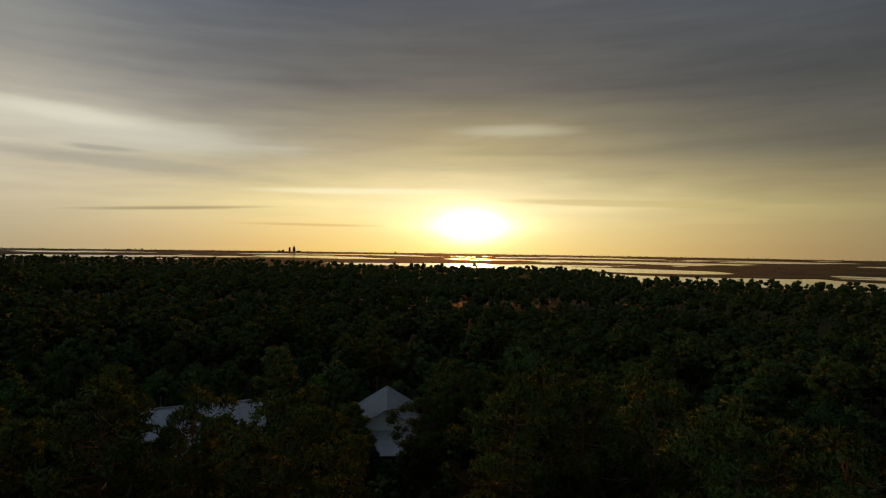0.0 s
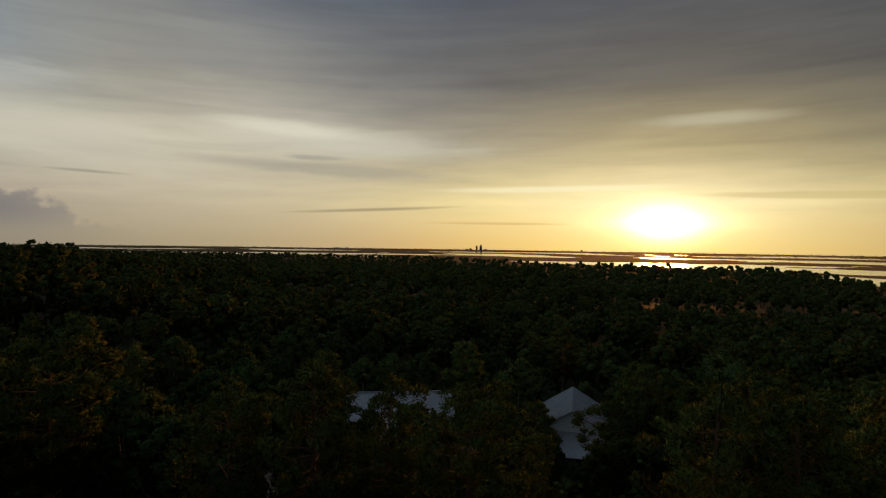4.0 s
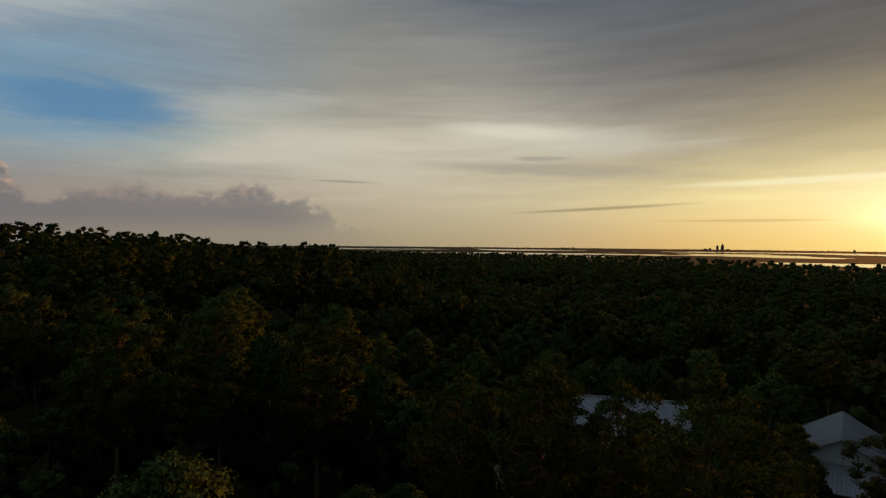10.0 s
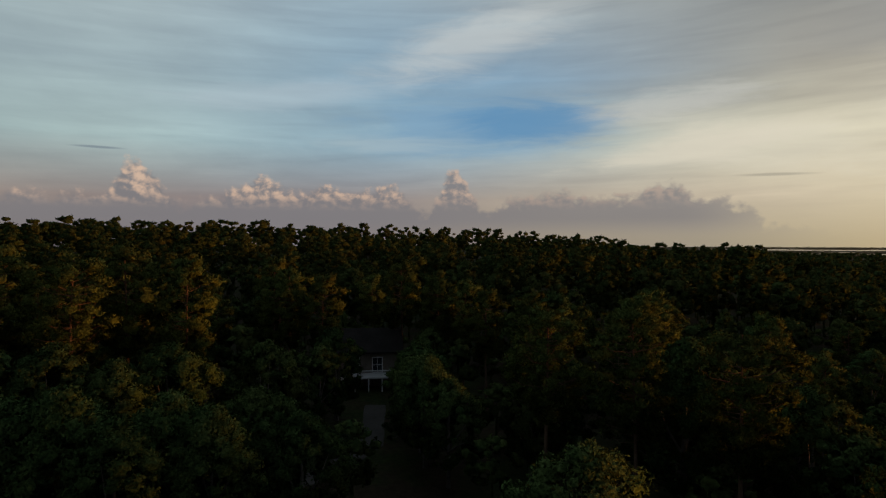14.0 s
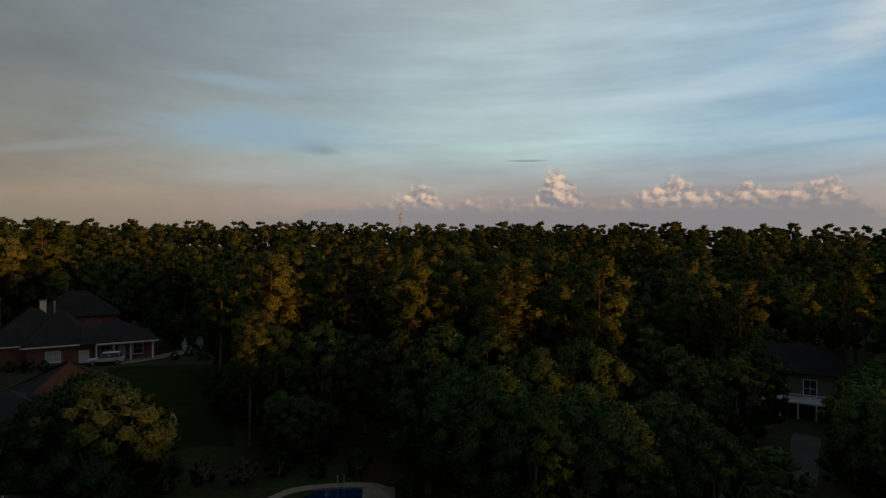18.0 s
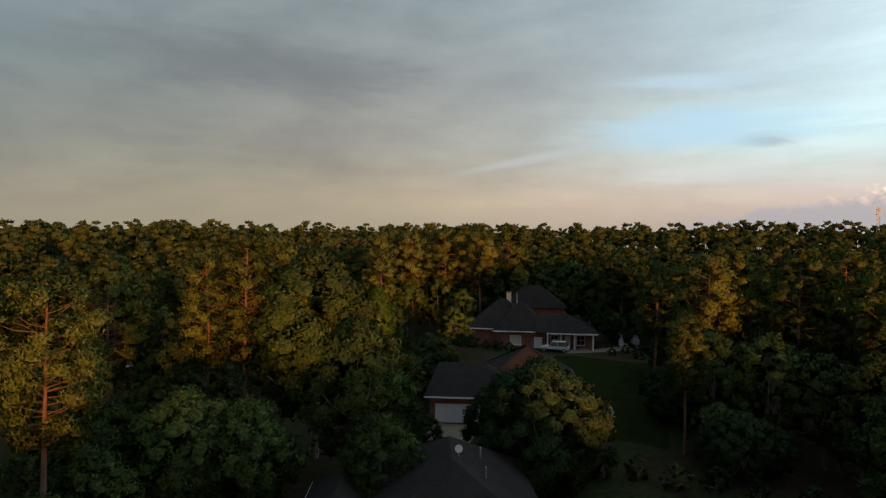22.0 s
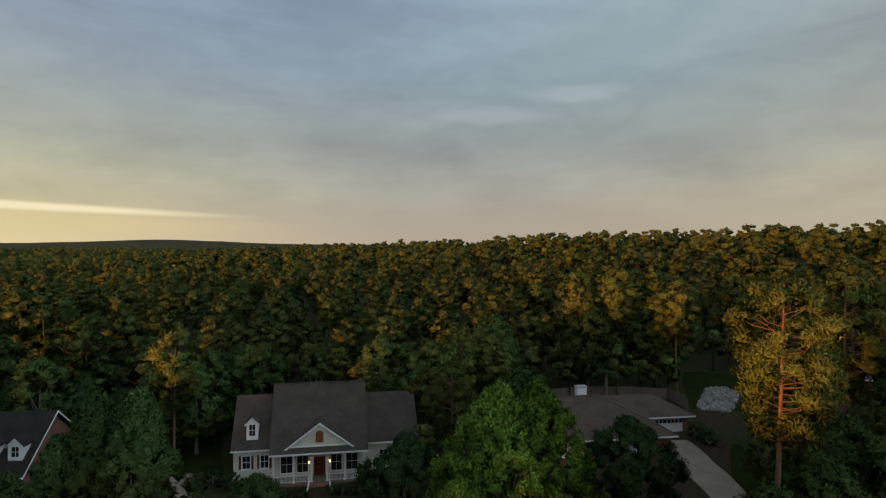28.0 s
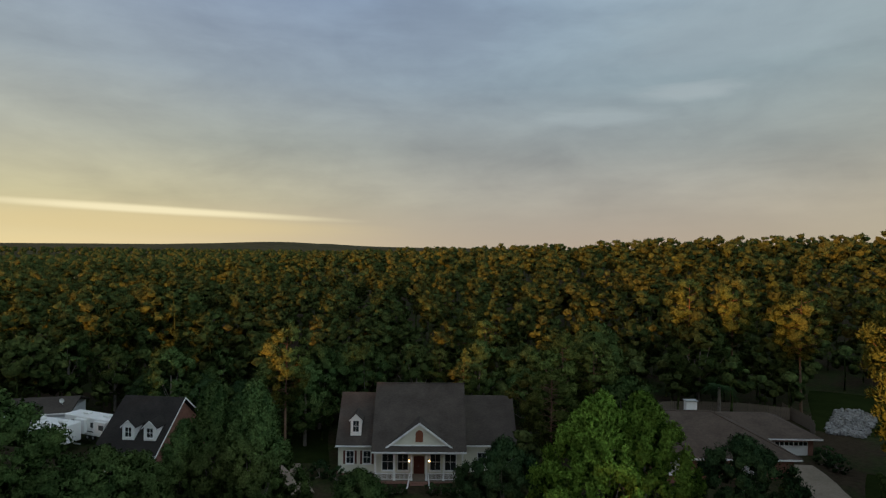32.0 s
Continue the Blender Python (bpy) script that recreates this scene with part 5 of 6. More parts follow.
def metal_house():
    """White gabled house with a ribbed metal porch roof, down the slope towards the bay."""
    h = thing("gabled_house", at(5.2, 73.0, 0, -1.0), "white gabled house with pale ribbed metal roofs among pines", "house")
    z0 = -2.0
    part("wall", wall_x(-4.4, 4.4, 5.0, z0, 4.2, [(-1.0, 1.0, z0 + 2.2, z0 + 4.2)]), SHED, h)
    window(h, -1.0, 1.0, 5.0, z0 + 2.2, z0 + 4.2)
    part("wall", block(-4.4, -4.2, 5.2, 17.0, z0, 4.2), SHED, h)
    part("wall", block(4.2, 4.4, 5.2, 17.0, z0, 4.2), SHED, h)
    part("wall", block(-4.4, 4.4, 17.0, 17.2, z0, 4.2), SHED, h)
    part("gable_wall", solid([(-4.3, 5.0, 4.203), (4.3, 5.0, 4.203), (0, 5.0, 6.6), (-4.3, 5.2, 4.203), (4.3, 5.2, 4.203), (0, 5.2, 6.6)],
                             ((0, 1, 2), (5, 4, 3), (0, 3, 4, 1), (1, 4, 5, 2), (2, 5, 3, 0))), SHED, h)
    for s in (-1, 1):
        pts = [(s * 4.9, 4.4, 3.95), (0, 4.4, 6.9), (0, 4.4, 6.76), (s * 4.9, 4.4, 3.81)]
        pts += [(p[0], 17.8, p[2]) for p in pts]
        r = part("roof", solid(pts, ((0, 1, 2, 3), (7, 6, 5, 4), (0, 4, 5, 1), (1, 5, 6, 2), (2, 6, 7, 3), (3, 7, 4, 0))), METALROOF, h)
        for k in range(32):
            y = 4.5 + 13.2 * k / 31
            part("rib", tube(bmesh.new(), (s * 4.9, y, 3.97), (0, y, 6.92), 0.03, sides=4), METALROOF, r)
    pts = [(-4.4, -0.6, 2.6), (4.8, -0.6, 2.6), (4.8, 4.95, 4.0), (-4.4, 4.95, 4.0)]
    pts += [(p[0], p[1], p[2] - 0.1) for p in pts]
    r = part("porch_roof", solid(pts, ((0, 1, 2, 3), (7, 6, 5, 4), (0, 4, 5, 1), (1, 5, 6, 2), (2, 6, 7, 3), (3, 7, 4, 0))), METALROOF, h, "pale ribbed metal porch roof")
    for k in range(24):
        x = -4.35 + 9.1 * k / 23
        part("rib", tube(bmesh.new(), (x, -0.6, 2.615), (x, 4.95, 4.015), 0.035, sides=4), METALROOF, r)
    for x in (-4.1, -1.3, 1.6, 4.5):
        part("post", block(x - 0.08, x + 0.08, -0.45, -0.29, z0, 2.5), WHITE, h)
    return h


metal_house()


def long_house():
    h = thing("metal_roofed_house", at(21.6, 77.0, 3.0, -0.8), "long low house with a pale metal roof behind pines", "house")
    part("wall", wall_x(-6.6, 6.6, 0.0, -2.0, 3.4, [(-4.5, -3.0, 0.8, 2.3), (2.0, 3.5, 0.8, 2.3)]), SHED, h)
    window(h, -4.5, -3.0, 0.0, 0.8, 2.3)
    window(h, 2.0, 3.5, 0.0, 0.8, 2.3)
    for x in (-6.6, 6.4):
        part("wall", block(x, x + 0.2, 0.2, 11.0, -2.0, 3.4), SHED, h)
    part("wall", block(-6.6, 6.6, 11.0, 11.2, -2.0, 3.4), SHED, h)
    metal_gable_roof(h, -7.3, 7.3, -0.7, 11.9, 3.5, 6.9)
    return h


long_house()


def brick_house():
    """Rambling brick house with dark hip roofs, a white-columned porch and a chimney coloured as if sunlit."""
    h = thing("brick_house", at(148.4, 103.5), "red-brick house with dark hip roofs and white porch columns", "house")
    g = -0.9
    # porch wing
    part("wall", wall_x(2.3, 10.4, 1.8, g, 2.8, [(3.2, 4.5, 0.6, 2.2), (5.6, 6.6, 0.0, 2.1), (7.7, 9.0, 0.6, 2.2)]), BRICK, h)
    window(h, 3.2, 4.5, 1.8, 0.6, 2.2)
    window(h, 7.7, 9.0, 1.8, 0.6, 2.2)
    panel_door(h, 5.6, 6.6, 1.8, 0.0, 2.1, WHITE, "white front door")
    part("porch_floor", block(2.3, 10.6, -0.2, 1.79, g, 0.0), CONCRETE, h)
    for x in (2.6, 4.9, 7.2, 10.3):
        c = part("column", block(x - 0.13, x + 0.13, -0.1, 0.16, 0.004, 2.56), WHITE, h)
        part("capital", block(x - 0.2, x + 0.2, -0.17, 0.23, 2.42, 2.558), WHITE, c)
    part("beam", block(2.4, 10.5, -0.1, 0.16, 2.562, 2.8), WHITE, h)
    part("wall", block(10.2, 10.4, 2.0, 9.6, g, 2.8), BRICK, h)
    part("roof", hip_roof(0.5, 11.1, -0.7, 10.4, 2.95, 2.5, 0.3, 4.6), BLACKSHINGLE, h)
    fascia(h, 2.5, 11.1, -0.7, 2.95)
    # middle
    part("wall", wall_x(-6.2, 2.3, 0.9, g, 2.8, [(-3.8, -2.0, 0.5, 2.0)]), BRICK, h)
    window(h, -3.8, -2.0, 0.9, 0.5, 2.0, 2, True)
    part("door_panel", block(0.3, 1.7, 0.78, 0.896, g, 1.9), WHITE, h, "plain white door")
    part("roof", hip_roof(-6.9, 2.6, 0.2, 15.5, 2.97, 4.4, 4.4, 4.4), BLACKSHINGLE, h, "dark shingle hip roof")
    fascia(h, -6.9, 2.45, 0.2, 2.97)
    # rear and side
    part("wall", wall_x(-11.2, -6.2, 3.2, g, 2.9, []), BRICK, h)
    part("wall", block(-11.2, -11.0, 3.4, 20.0, g, 2.9), BRICK, h)
    part("roof", hip_roof(-11.9, 0.5, 2.5, 19.5, 3.0, 4.6, 5.6, 5.6), BLACKSHINGLE, h)
    fascia(h, -11.9, -6.95, 2.5, 3.0)
    part("rear_wall", block(-6.0, 6.0, 14.0, 23.0, g, 5.6), BRICK, h)
    part("roof", hip_roof(-6.6, 6.6, 13.4, 23.6, 5.7, 4.0), BLACKSHINGLE, h, "upper hip roof catching the low sun")
    # the cream colour stands in for low sunlight on the chimney
    c = part("chimney", block(-5.0, -4.1, 11.4, 12.2, 5.0, 8.7), CREAM, h, "chimney coloured pale as if lit by the sun")
    part("cap", block(-5.12, -3.98, 11.28, 12.32, 8.703, 8.85), CONCRETE, c)
    part("flue", tube(bmesh.new(), (-3.0, 11.5, 6.0), (-3.0, 11.5, 8.6), 0.12), STEEL, h)
    return h


brick_house()


def garage_house():
    h = thing("garage_house", at(154.6, 65.5, -2.0), "brick house with a dark shingle roof and white garage door", "house")
    part("wall", wall_x(-4.2, 2.4, 0.0, -1.0, 2.9, [(-3.6, 1.4, -0.1, 2.1)]), BRICK, h)
    garage_door(h, -3.6, 1.4, 0.0, -0.1, 2.1)
    part("wall", block(-4.2, -4.0, 0.2, 9.8, -1.0, 2.9), BRICK, h)
    part("wall", wall_x(2.4, 13.0, 3.0, -1.0, 2.9, [(5.0, 6.4, 0.7, 2.1), (8.6, 10.0, 0.7, 2.1)]), BRICK, h)
    window(h, 5.0, 6.4, 3.0, 0.7, 2.1)
    window(h, 8.6, 10.0, 3.0, 0.7, 2.1)
    part("wall", block(12.8, 13.0, 3.2, 15.0, -1.0, 2.9), BRICK, h)
    part("wall", block(-4.2, 13.0, 15.0, 15.2, -1.0, 2.9), BRICK, h)
    part("roof", hip_roof(-4.8, 6.0, -0.6, 10.4, 3.05, 2.7, 1.2, 4.0), BLACKSHINGLE, h, "dark shingle roof of the garage wing")
    fascia(h, -4.8, 2.6, -0.6, 3.05)
    part("roof", hip_roof(0.6, 13.6, 2.4, 15.8, 3.08, 4.2), BLACKSHINGLE, h)
    return h


garage_house()


def dish(parent, x, y, z, r=0.38, turn=0.0):
    bm = bmesh.new()
    n, rings = 12, 4
    prev = [bm.verts.new((x, y, z))]
    for k in range(1, rings + 1):
        q = r * k / rings
        row = [bm.verts.new((x + math.cos(a * 6.2832 / n) * q, y - 0.35 * q * q / r, z + math.sin(a * 6.2832 / n) * q * 1.1)) for a in range(n)]
        for a in range(n):
            b = (a + 1) % n
            bm.faces.new((prev[0], row[a], row[b]) if k == 1 else (prev[a], row[a], row[b], prev[b]))
        prev = row
    bmesh.ops.solidify(bm, geom=list(bm.faces), thickness=0.03)
    d = part("satellite_dish", bm, WHITE, parent, "round white satellite dish")
    part("mount", tube(bmesh.new(), (x, y + 0.06, z), (x, y + 0.25, z - 0.7), 0.03), STEEL, d)
    part("feed_arm", tube(bmesh.new(), (x, y - 0.02, z - r), (x, y - 0.4, z - 0.1), 0.02), STEEL, d)


def near_roof_house():
    h = thing("hip_roofed_house", at(156.2, 40.0, 93.0, 0.6), "house with dark grey hip roof, vents and satellite dish", "house")
    part("wall", block(-6.6, 6.6, -5.4, 5.4, -1.5, 2.7), BRICK, h)
    part("roof", hip_roof(-7.2, 7.2, -6.0, 6.0, 2.85, 3.5, 5.2, 4.7), BLACKSHINGLE, h, "dark grey shingle hip roof")
    part("trim", block(-7.2, 7.2, 6.003, 6.04, 2.66, 2.84), WHITE, h)
    part("wall", block(-3.4, 3.4, 5.5, 9.4, -1.5, 2.4), BRICK, h)
    part("roof", hip_roof(-4.0, 4.0, 5.0, 10.0, 2.5, 1.7, 2.3, 2.3), BLACKSHINGLE, h)
    part("trim", block(-4.0, 4.0, 10.003, 10.04, 2.3, 2.5), WHITE, h)
    for x in (-2.0, 1.6):
        part("vent_pipe", tube(bmesh.new(), (x, -2.2, 4.5), (x, -2.2, 5.8), 0.06), STEEL, h)
    return h


house = near_roof_house()
roof_dish = thing("roof_dish", at(155.4, 39.2, 0) @ Matrix.Translation((0, 0, 7.3)), "round white satellite dish on a dark shingle roof", "satellite dish")
dish(roof_dish, 0, 0, 0, 0.26)


def dormer_house():
    h = thing("dormer_house", at(256.9, 83.0, -31.0), "brick house with black roof and two white dormers", "house")
    part("wall", wall_x(-7.0, 0.6, 0.0, -1.5, 2.9, [(-5.8, -4.6, 0.7, 2.3), (-2.2, -1.0, 0.7, 2.3)]), WHITE, h)
    window(h, -5.8, -4.6, 0.0, 0.7, 2.3)
    window(h, -2.2, -1.0, 0.0, 0.7, 2.3)
    part("wall", block(0.4, 0.6, 0.2, 13.0, -1.5, 2.9), BRICK, h)
    part("wall", block(-7.0, 0.6, 13.0, 13.2, -1.5, 2.9), BRICK, h)
    part("gable_wall", solid([(0.4, 0.0, 2.903), (0.4, 13.2, 2.903), (0.4, 6.6, 8.2), (0.6, 0.0, 2.903), (0.6, 13.2, 2.903), (0.6, 6.6, 8.2)],
                             ((0, 1, 2), (5, 4, 3), (0, 3, 4, 1), (1, 4, 5, 2), (2, 5, 3, 0))), BRICK, h)
    part("roof", gable_roof(-7.6, 1.1, -0.6, 13.8, 3.0, 8.6), BLACKSHINGLE, h, "steep black shingle roof")
    fascia(h, -7.6, 1.1, -0.6, 3.0)
    for x in (-3.6, -0.7):
        dormer(h, x, 1.1, 4.2, 1.6, 1.9, 2.2, BLACKSHINGLE)
    for s in (0, 1):
        pts = [(1.102, -0.62, 3.02), (1.102, 6.6, 8.62), (1.102, 6.6, 8.40), (1.102, -0.62, 2.78)]
        pts = [(p[0], 13.2 - p[1] if s else p[1], p[2]) for p in pts]
        pts += [(1.15, p[1], p[2]) for p in pts]
        part("barge_board", solid(pts, ((0, 1, 2, 3), (7, 6, 5, 4), (0, 4, 5, 1), (1, 5, 6, 2), (2, 6, 7, 3), (3, 7, 4, 0))), WHITE, h)
    return h


dormer_house()


def white_building():
    h = thing("white_outbuilding", at(265.5, 107.0, -20.0, -1.2), "tall white clad outbuilding with a dark roof", "building")
    part("wall", block(-7.0, 5.0, 0.0, 8.0, -2.0, 4.6), SHED, h)
    part("roof", gable_roof(-7.5, 5.5, -0.5, 8.5, 4.75, 6.2), SHINGLE, h)
    fascia(h, -7.5, 5.5, -0.5, 4.75)
    dish(h, 4.0, 0.4, 6.4, 0.34)
    return h


white_building()


def travel_trailer(m, length=9.0):
    """A long white travel trailer with slide-outs, roof units and dark windows."""
    h = thing("travel_trailer", m, "long white travel trailer with slide-outs parked beside the house", "trailer")
    part("body", block(-length / 2, length / 2, 0, 2.5, 0.7, 3.3, bevel=0.12), WHITE, h)
    part("slide_out", block(-2.6, -0.6, -0.5, 0.0, 1.0, 3.0, bevel=0.05), WHITE, h)
    part("slide_out", block(1.2, 3.4, -0.5, 0.0, 1.0, 3.0, bevel=0.05), WHITE, h)
    for x in (-3.8, 0.1, 2.3):
        part("window_pane", block(x, x + 0.9, -0.53 if x > 1 else -0.03, -0.503 if x > 1 else -0.003, 1.9, 2.6), GLASS, h)
    for x in (-2.5, 1.5):
        part("roof_unit", block(x, x + 1.0, 0.8, 1.7, 3.303, 3.62, bevel=0.08), WHITE, h)
    part("stripe", block(-length / 2 + 0.2, length / 2 - 0.2, -0.012, -0.002, 1.2, 1.35), BLACKPAINT, h)
    for x in (-0.7, 0.4):
        for y in (0.15, 2.1):
            w = part("wheel", tube(bmesh.new(), (x, y, 0.36), (x, y + 0.25, 0.36), 0.36, sides=14), RUBBER, h)
            part("rim", tube(bmesh.new(), (x, y - 0.012, 0.36), (x, y - 0.002, 0.36), 0.2, sides=12), STEEL, w)
    part("drawbar", block(length / 2, length / 2 + 1.2, 1.15, 1.35, 0.5, 0.65), STEEL, h)
    return h


travel_trailer(at(261.4, 98.0, -52.0, 0.9), 10.5)
travel_trailer(at(264.6, 99.0, -52.0, 0.6), 8.0)

CARWHITE = surface("silver_car_paint", (0.50, 0.50, 0.49), (0.60, 0.60, 0.59), 0.6, 0.3, 6.0, 0.02)


def car(m, label, paint, length=4.7, tall_=1.5, suv=False):
    h = thing("parked_car", m, label, "car")
    hl, w = length / 2, 0.9
    prof = [(-hl, 0.45), (-hl, 0.85), (-hl + 0.15, 0.98), (-hl + (0.15 if suv else 0.9), 1.02), (hl - 1.35, 0.98), (hl - 0.1, 0.8), (hl, 0.5)]
    n = len(prof)
    pts = [(x, -w, z) for x, z in prof] + [(x, w, z) for x, z in prof]
    side = [tuple(range(n)), tuple(range(2 * n - 1, n - 1, -1))] + [(k, k + n, (k + 1) % n + n, (k + 1) % n) for k in range(n)]
    bm = solid(pts, side)
    bmesh.ops.bevel(bm, geom=list(bm.edges), offset=0.06, segments=2, affect="EDGES")
    part("body", bm, paint, h)
    a, b = -hl + (0.25 if suv else 1.0), hl - 1.5
    pts = [(a, -0.84, 1.0), (b, -0.84, 1.0), (b - 0.65, -0.68, tall_), (a + 0.35, -0.68, tall_)]
    pts += [(p[0], -p[1], p[2]) for p in pts]
    part("cabin_glass", solid(pts, ((0, 1, 2, 3), (7, 6, 5, 4), (0, 4, 5, 1), (1, 5, 6, 2), (2, 6, 7, 3), (3, 7, 4, 0))), GLASS, h)
    part("roof", block(a + 0.33, b - 0.6, -0.69, 0.69, tall_ - 0.02, tall_ + 0.05, bevel=0.02), paint, h)
    for s in (-1, 1):
        for x in (a + 0.2, (a + b) / 2, b - 0.3):
            part("pillar", tube(bmesh.new(), (x, s * 0.85, 1.0), (x + (0.2 if x < 0 else -0.25), s * 0.70, tall_), 0.035, sides=4), paint, h)
        for x in (-hl + 0.85, hl - 0.85):
            wh = part("wheel", tube(bmesh.new(), (x, s * 0.70, 0.33), (x, s * 0.92, 0.33), 0.33, sides=16), RUBBER, h)
            part("rim", tube(bmesh.new(), (x, s * 0.922, 0.33), (x, s * 0.93, 0.33), 0.2, sides=12), STEEL, wh)
        part("headlight", block(hl - 0.12, hl - 0.02, *sorted((s * 0.5, s * 0.8)), 0.62, 0.76), GLASS, h)
    return h


car(at(256.7, 76.0, 12.0), "black car parked on the drive under trees", BLACKPAINT, 4.7, 1.45)
car(at(146.3, 101.5, 175.0), "silver estate car with a roof rack before the porch", CARWHITE, 4.9, 1.7, True)
car(at(98.4, 56.0, 25.0), "dark car parked on the shaded drive", BLACKPAINT, 4.6, 1.45)


def deck_house():
    """A house in the woods whose white-railed deck shows between the trees."""
    h = thing("deck_house", at(85.3, 86.0), "dark house with a white-railed raised deck among trees", "house")
    part("wall", wall_x(-4.5, 4.5, 3.0, -1.0, 5.2, [(-3.0, -1.6, 2.9, 4.4), (0.4, 1.8, 2.2, 4.4)]), PLANK, h)
    window(h, -3.0, -1.6, 3.0, 2.9, 4.4)
    window(h, 0.4, 1.8, 3.0, 2.2, 4.4)
    part("wall", block(-4.5, 4.5, 11.0, 11.2, -1.0, 5.2), PLANK, h)
    part("roof", gable_roof(-5.0, 5.0, 2.3, 11.8, 5.3, 8.3), BLACKSHINGLE, h)
    part("deck", block(-4.2, 3.8, 0.0, 2.99, 1.9, 2.1), WHITE, h)
    for k in range(5):
        x = -4.1 + 7.8 * k / 4
        part("post", block(x - 0.09, x + 0.09, 0.02, 0.2, -1.0, 1.898), WHITE, h)
    r = part("railing", block(-4.2, 3.8, 0.05, 0.14, 3.0, 3.1), WHITE, h, "white deck railing")
    for k in range(50):
        x = -4.15 + 7.9 * k / 49
        part("baluster", block(x - 0.025, x + 0.025, 0.07, 0.12, 2.103, 2.998), WHITE, r)
    return h


deck_house()


def far_roof_house():
    h = thing("brown_roofed_house", at(183.3, 110.0, 10.0), "house with a brown hip roof half hidden by pines", "house")
    part("wall", wall_x(-6.5, 6.5, 0.0, -1.5, 2.8, [(2.0, 3.4, 0.8, 2.2)]), BRICK, h)
    window(h, 2.0, 3.4, 0.0, 0.8, 2.2)
    part("wall", block(-6.5, 6.5, 10.0, 10.2, -1.5, 2.8), BRICK, h)
    part("roof", hip_roof(-7.1, 7.1, -0.6, 10.8, 2.9, 3.6), BROWNSHINGLE, h, "brown shingle hip roof")
    fascia(h, -7.1, 7.1, -0.6, 2.9)
    return h


far_roof_house()

# ---------------------------------------------------------------- yards, drives and pool
def strip(name, pts, width, mat, label, category, lift=0.05):
    """A paved strip that follows the ground through places given as azimuth and distance."""
    ps = [heading(a, d) for a, d in pts]
    fine = []
    for p, q in zip(ps, ps[1:]):
        n = max(2, int((q - p).length / 1.0))
        fine += [p.lerp(q, k / n) for k in range(n)]
    fine.append(ps[-1])
    verts, faces, m = [], [], 7
    for i, p in enumerate(fine):
        d = (fine[min(i + 2, len(fine) - 1)] - fine[max(i - 2, 0)]).normalized()
        s = Vector((-d.y, d.x, 0))
        w = width * (1 + 0.05 * math.sin(i * 0.7))
        row = []
        for k in range(m):
            c = p + s * w * (k / (m - 1) - 0.5)
            row.append((c.x, c.y, float(land_z(c.x, c.y)) + (lift if 0 < k < m - 1 else -0.25)))
        verts += row
    for i in range(len(fine) - 1):
        for k in range(m - 1):
            a = i * m + k
            faces.append((a, a + 1, a + m + 1, a + m))
    return tagged(new(name, mesh_of(name, verts, faces, (mat,))), label, category, kind="structure")


strip("driveway", ((199.6, 80), (198.0, 75), (195.5, 66), (192, 56), (190, 48)), 5.6, CONCRETE, "pale concrete drive to the ranch garage", "driveway")
strip("driveway", ((155.9, 65), (157.2, 58), (161.5, 52), (167, 48)), 7.5, CONCRETE, "concrete drive before the white garage door", "driveway")
strip("driveway", ((33.6, 74), (33.3, 64), (33.8, 55), (36, 46)), 3.2, CONCRETE, "pale concrete drive between dark trees", "driveway")
strip("driveway", ((84.8, 80), (85.2, 66), (90, 58), (98, 54), (106, 50)), 3.8, SHADEDDRIVE, "shaded drive through the woods", "driveway")
strip("driveway", ((245.0, 85), (244.5, 80), (243.8, 75)), 4.2, CONCRETE, "pale concrete drive beside the porch house", "driveway")
strip("driveway", ((258.5, 74), (256.6, 76.5), (252, 72), (247, 66)), 5.0, CONCRETE, "pale concrete drive with a parked car", "driveway")
strip("patio", ((145.6, 101.5), (142.0, 105), (139.6, 110)), 4.2, CONCRETE, "concrete apron before the brick porch", "patio")
strip("garden_path", ((141.8, 67.5), (141.4, 70.5), (141.7, 73)), 2.4, CONCRETE, "short pale garden path across the lawn", "path")


def sector(name, a0, a1, d0, d1, mat, label, lift=0.03):
    """A piece of lawn that follows the ground."""
    na, nd = 24, 24
    verts = []
    for i in range(nd):
        for k in range(na):
            u, v = k / (na - 1), i / (nd - 1)
            e = 0.06 * math.sin(5 * u + 3 * v)
            p = heading(a0 + (a1 - a0) * (u + e * v * (1 - v) * 2), d0 + (d1 - d0) * (v + e * u * (1 - u) * 2))
            edge = min(i, k, nd - 1 - i, na - 1 - k) == 0
            verts.append((p.x, p.y, float(land_z(p.x, p.y)) + (-0.2 if edge else lift)))
    faces = [(i * na + k, i * na + k + 1, (i + 1) * na + k + 1, (i + 1) * na + k) for i in range(nd - 1) for k in range(na - 1)]
    return tagged(new(name, mesh_of(name, verts, faces, (mat,))), label, "lawn", kind="structure")


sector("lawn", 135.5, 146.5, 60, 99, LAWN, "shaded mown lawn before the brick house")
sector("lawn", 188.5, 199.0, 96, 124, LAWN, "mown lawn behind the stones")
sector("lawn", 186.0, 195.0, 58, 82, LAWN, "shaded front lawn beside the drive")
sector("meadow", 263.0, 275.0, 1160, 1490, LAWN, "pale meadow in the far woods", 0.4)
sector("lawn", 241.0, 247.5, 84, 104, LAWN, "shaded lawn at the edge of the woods")


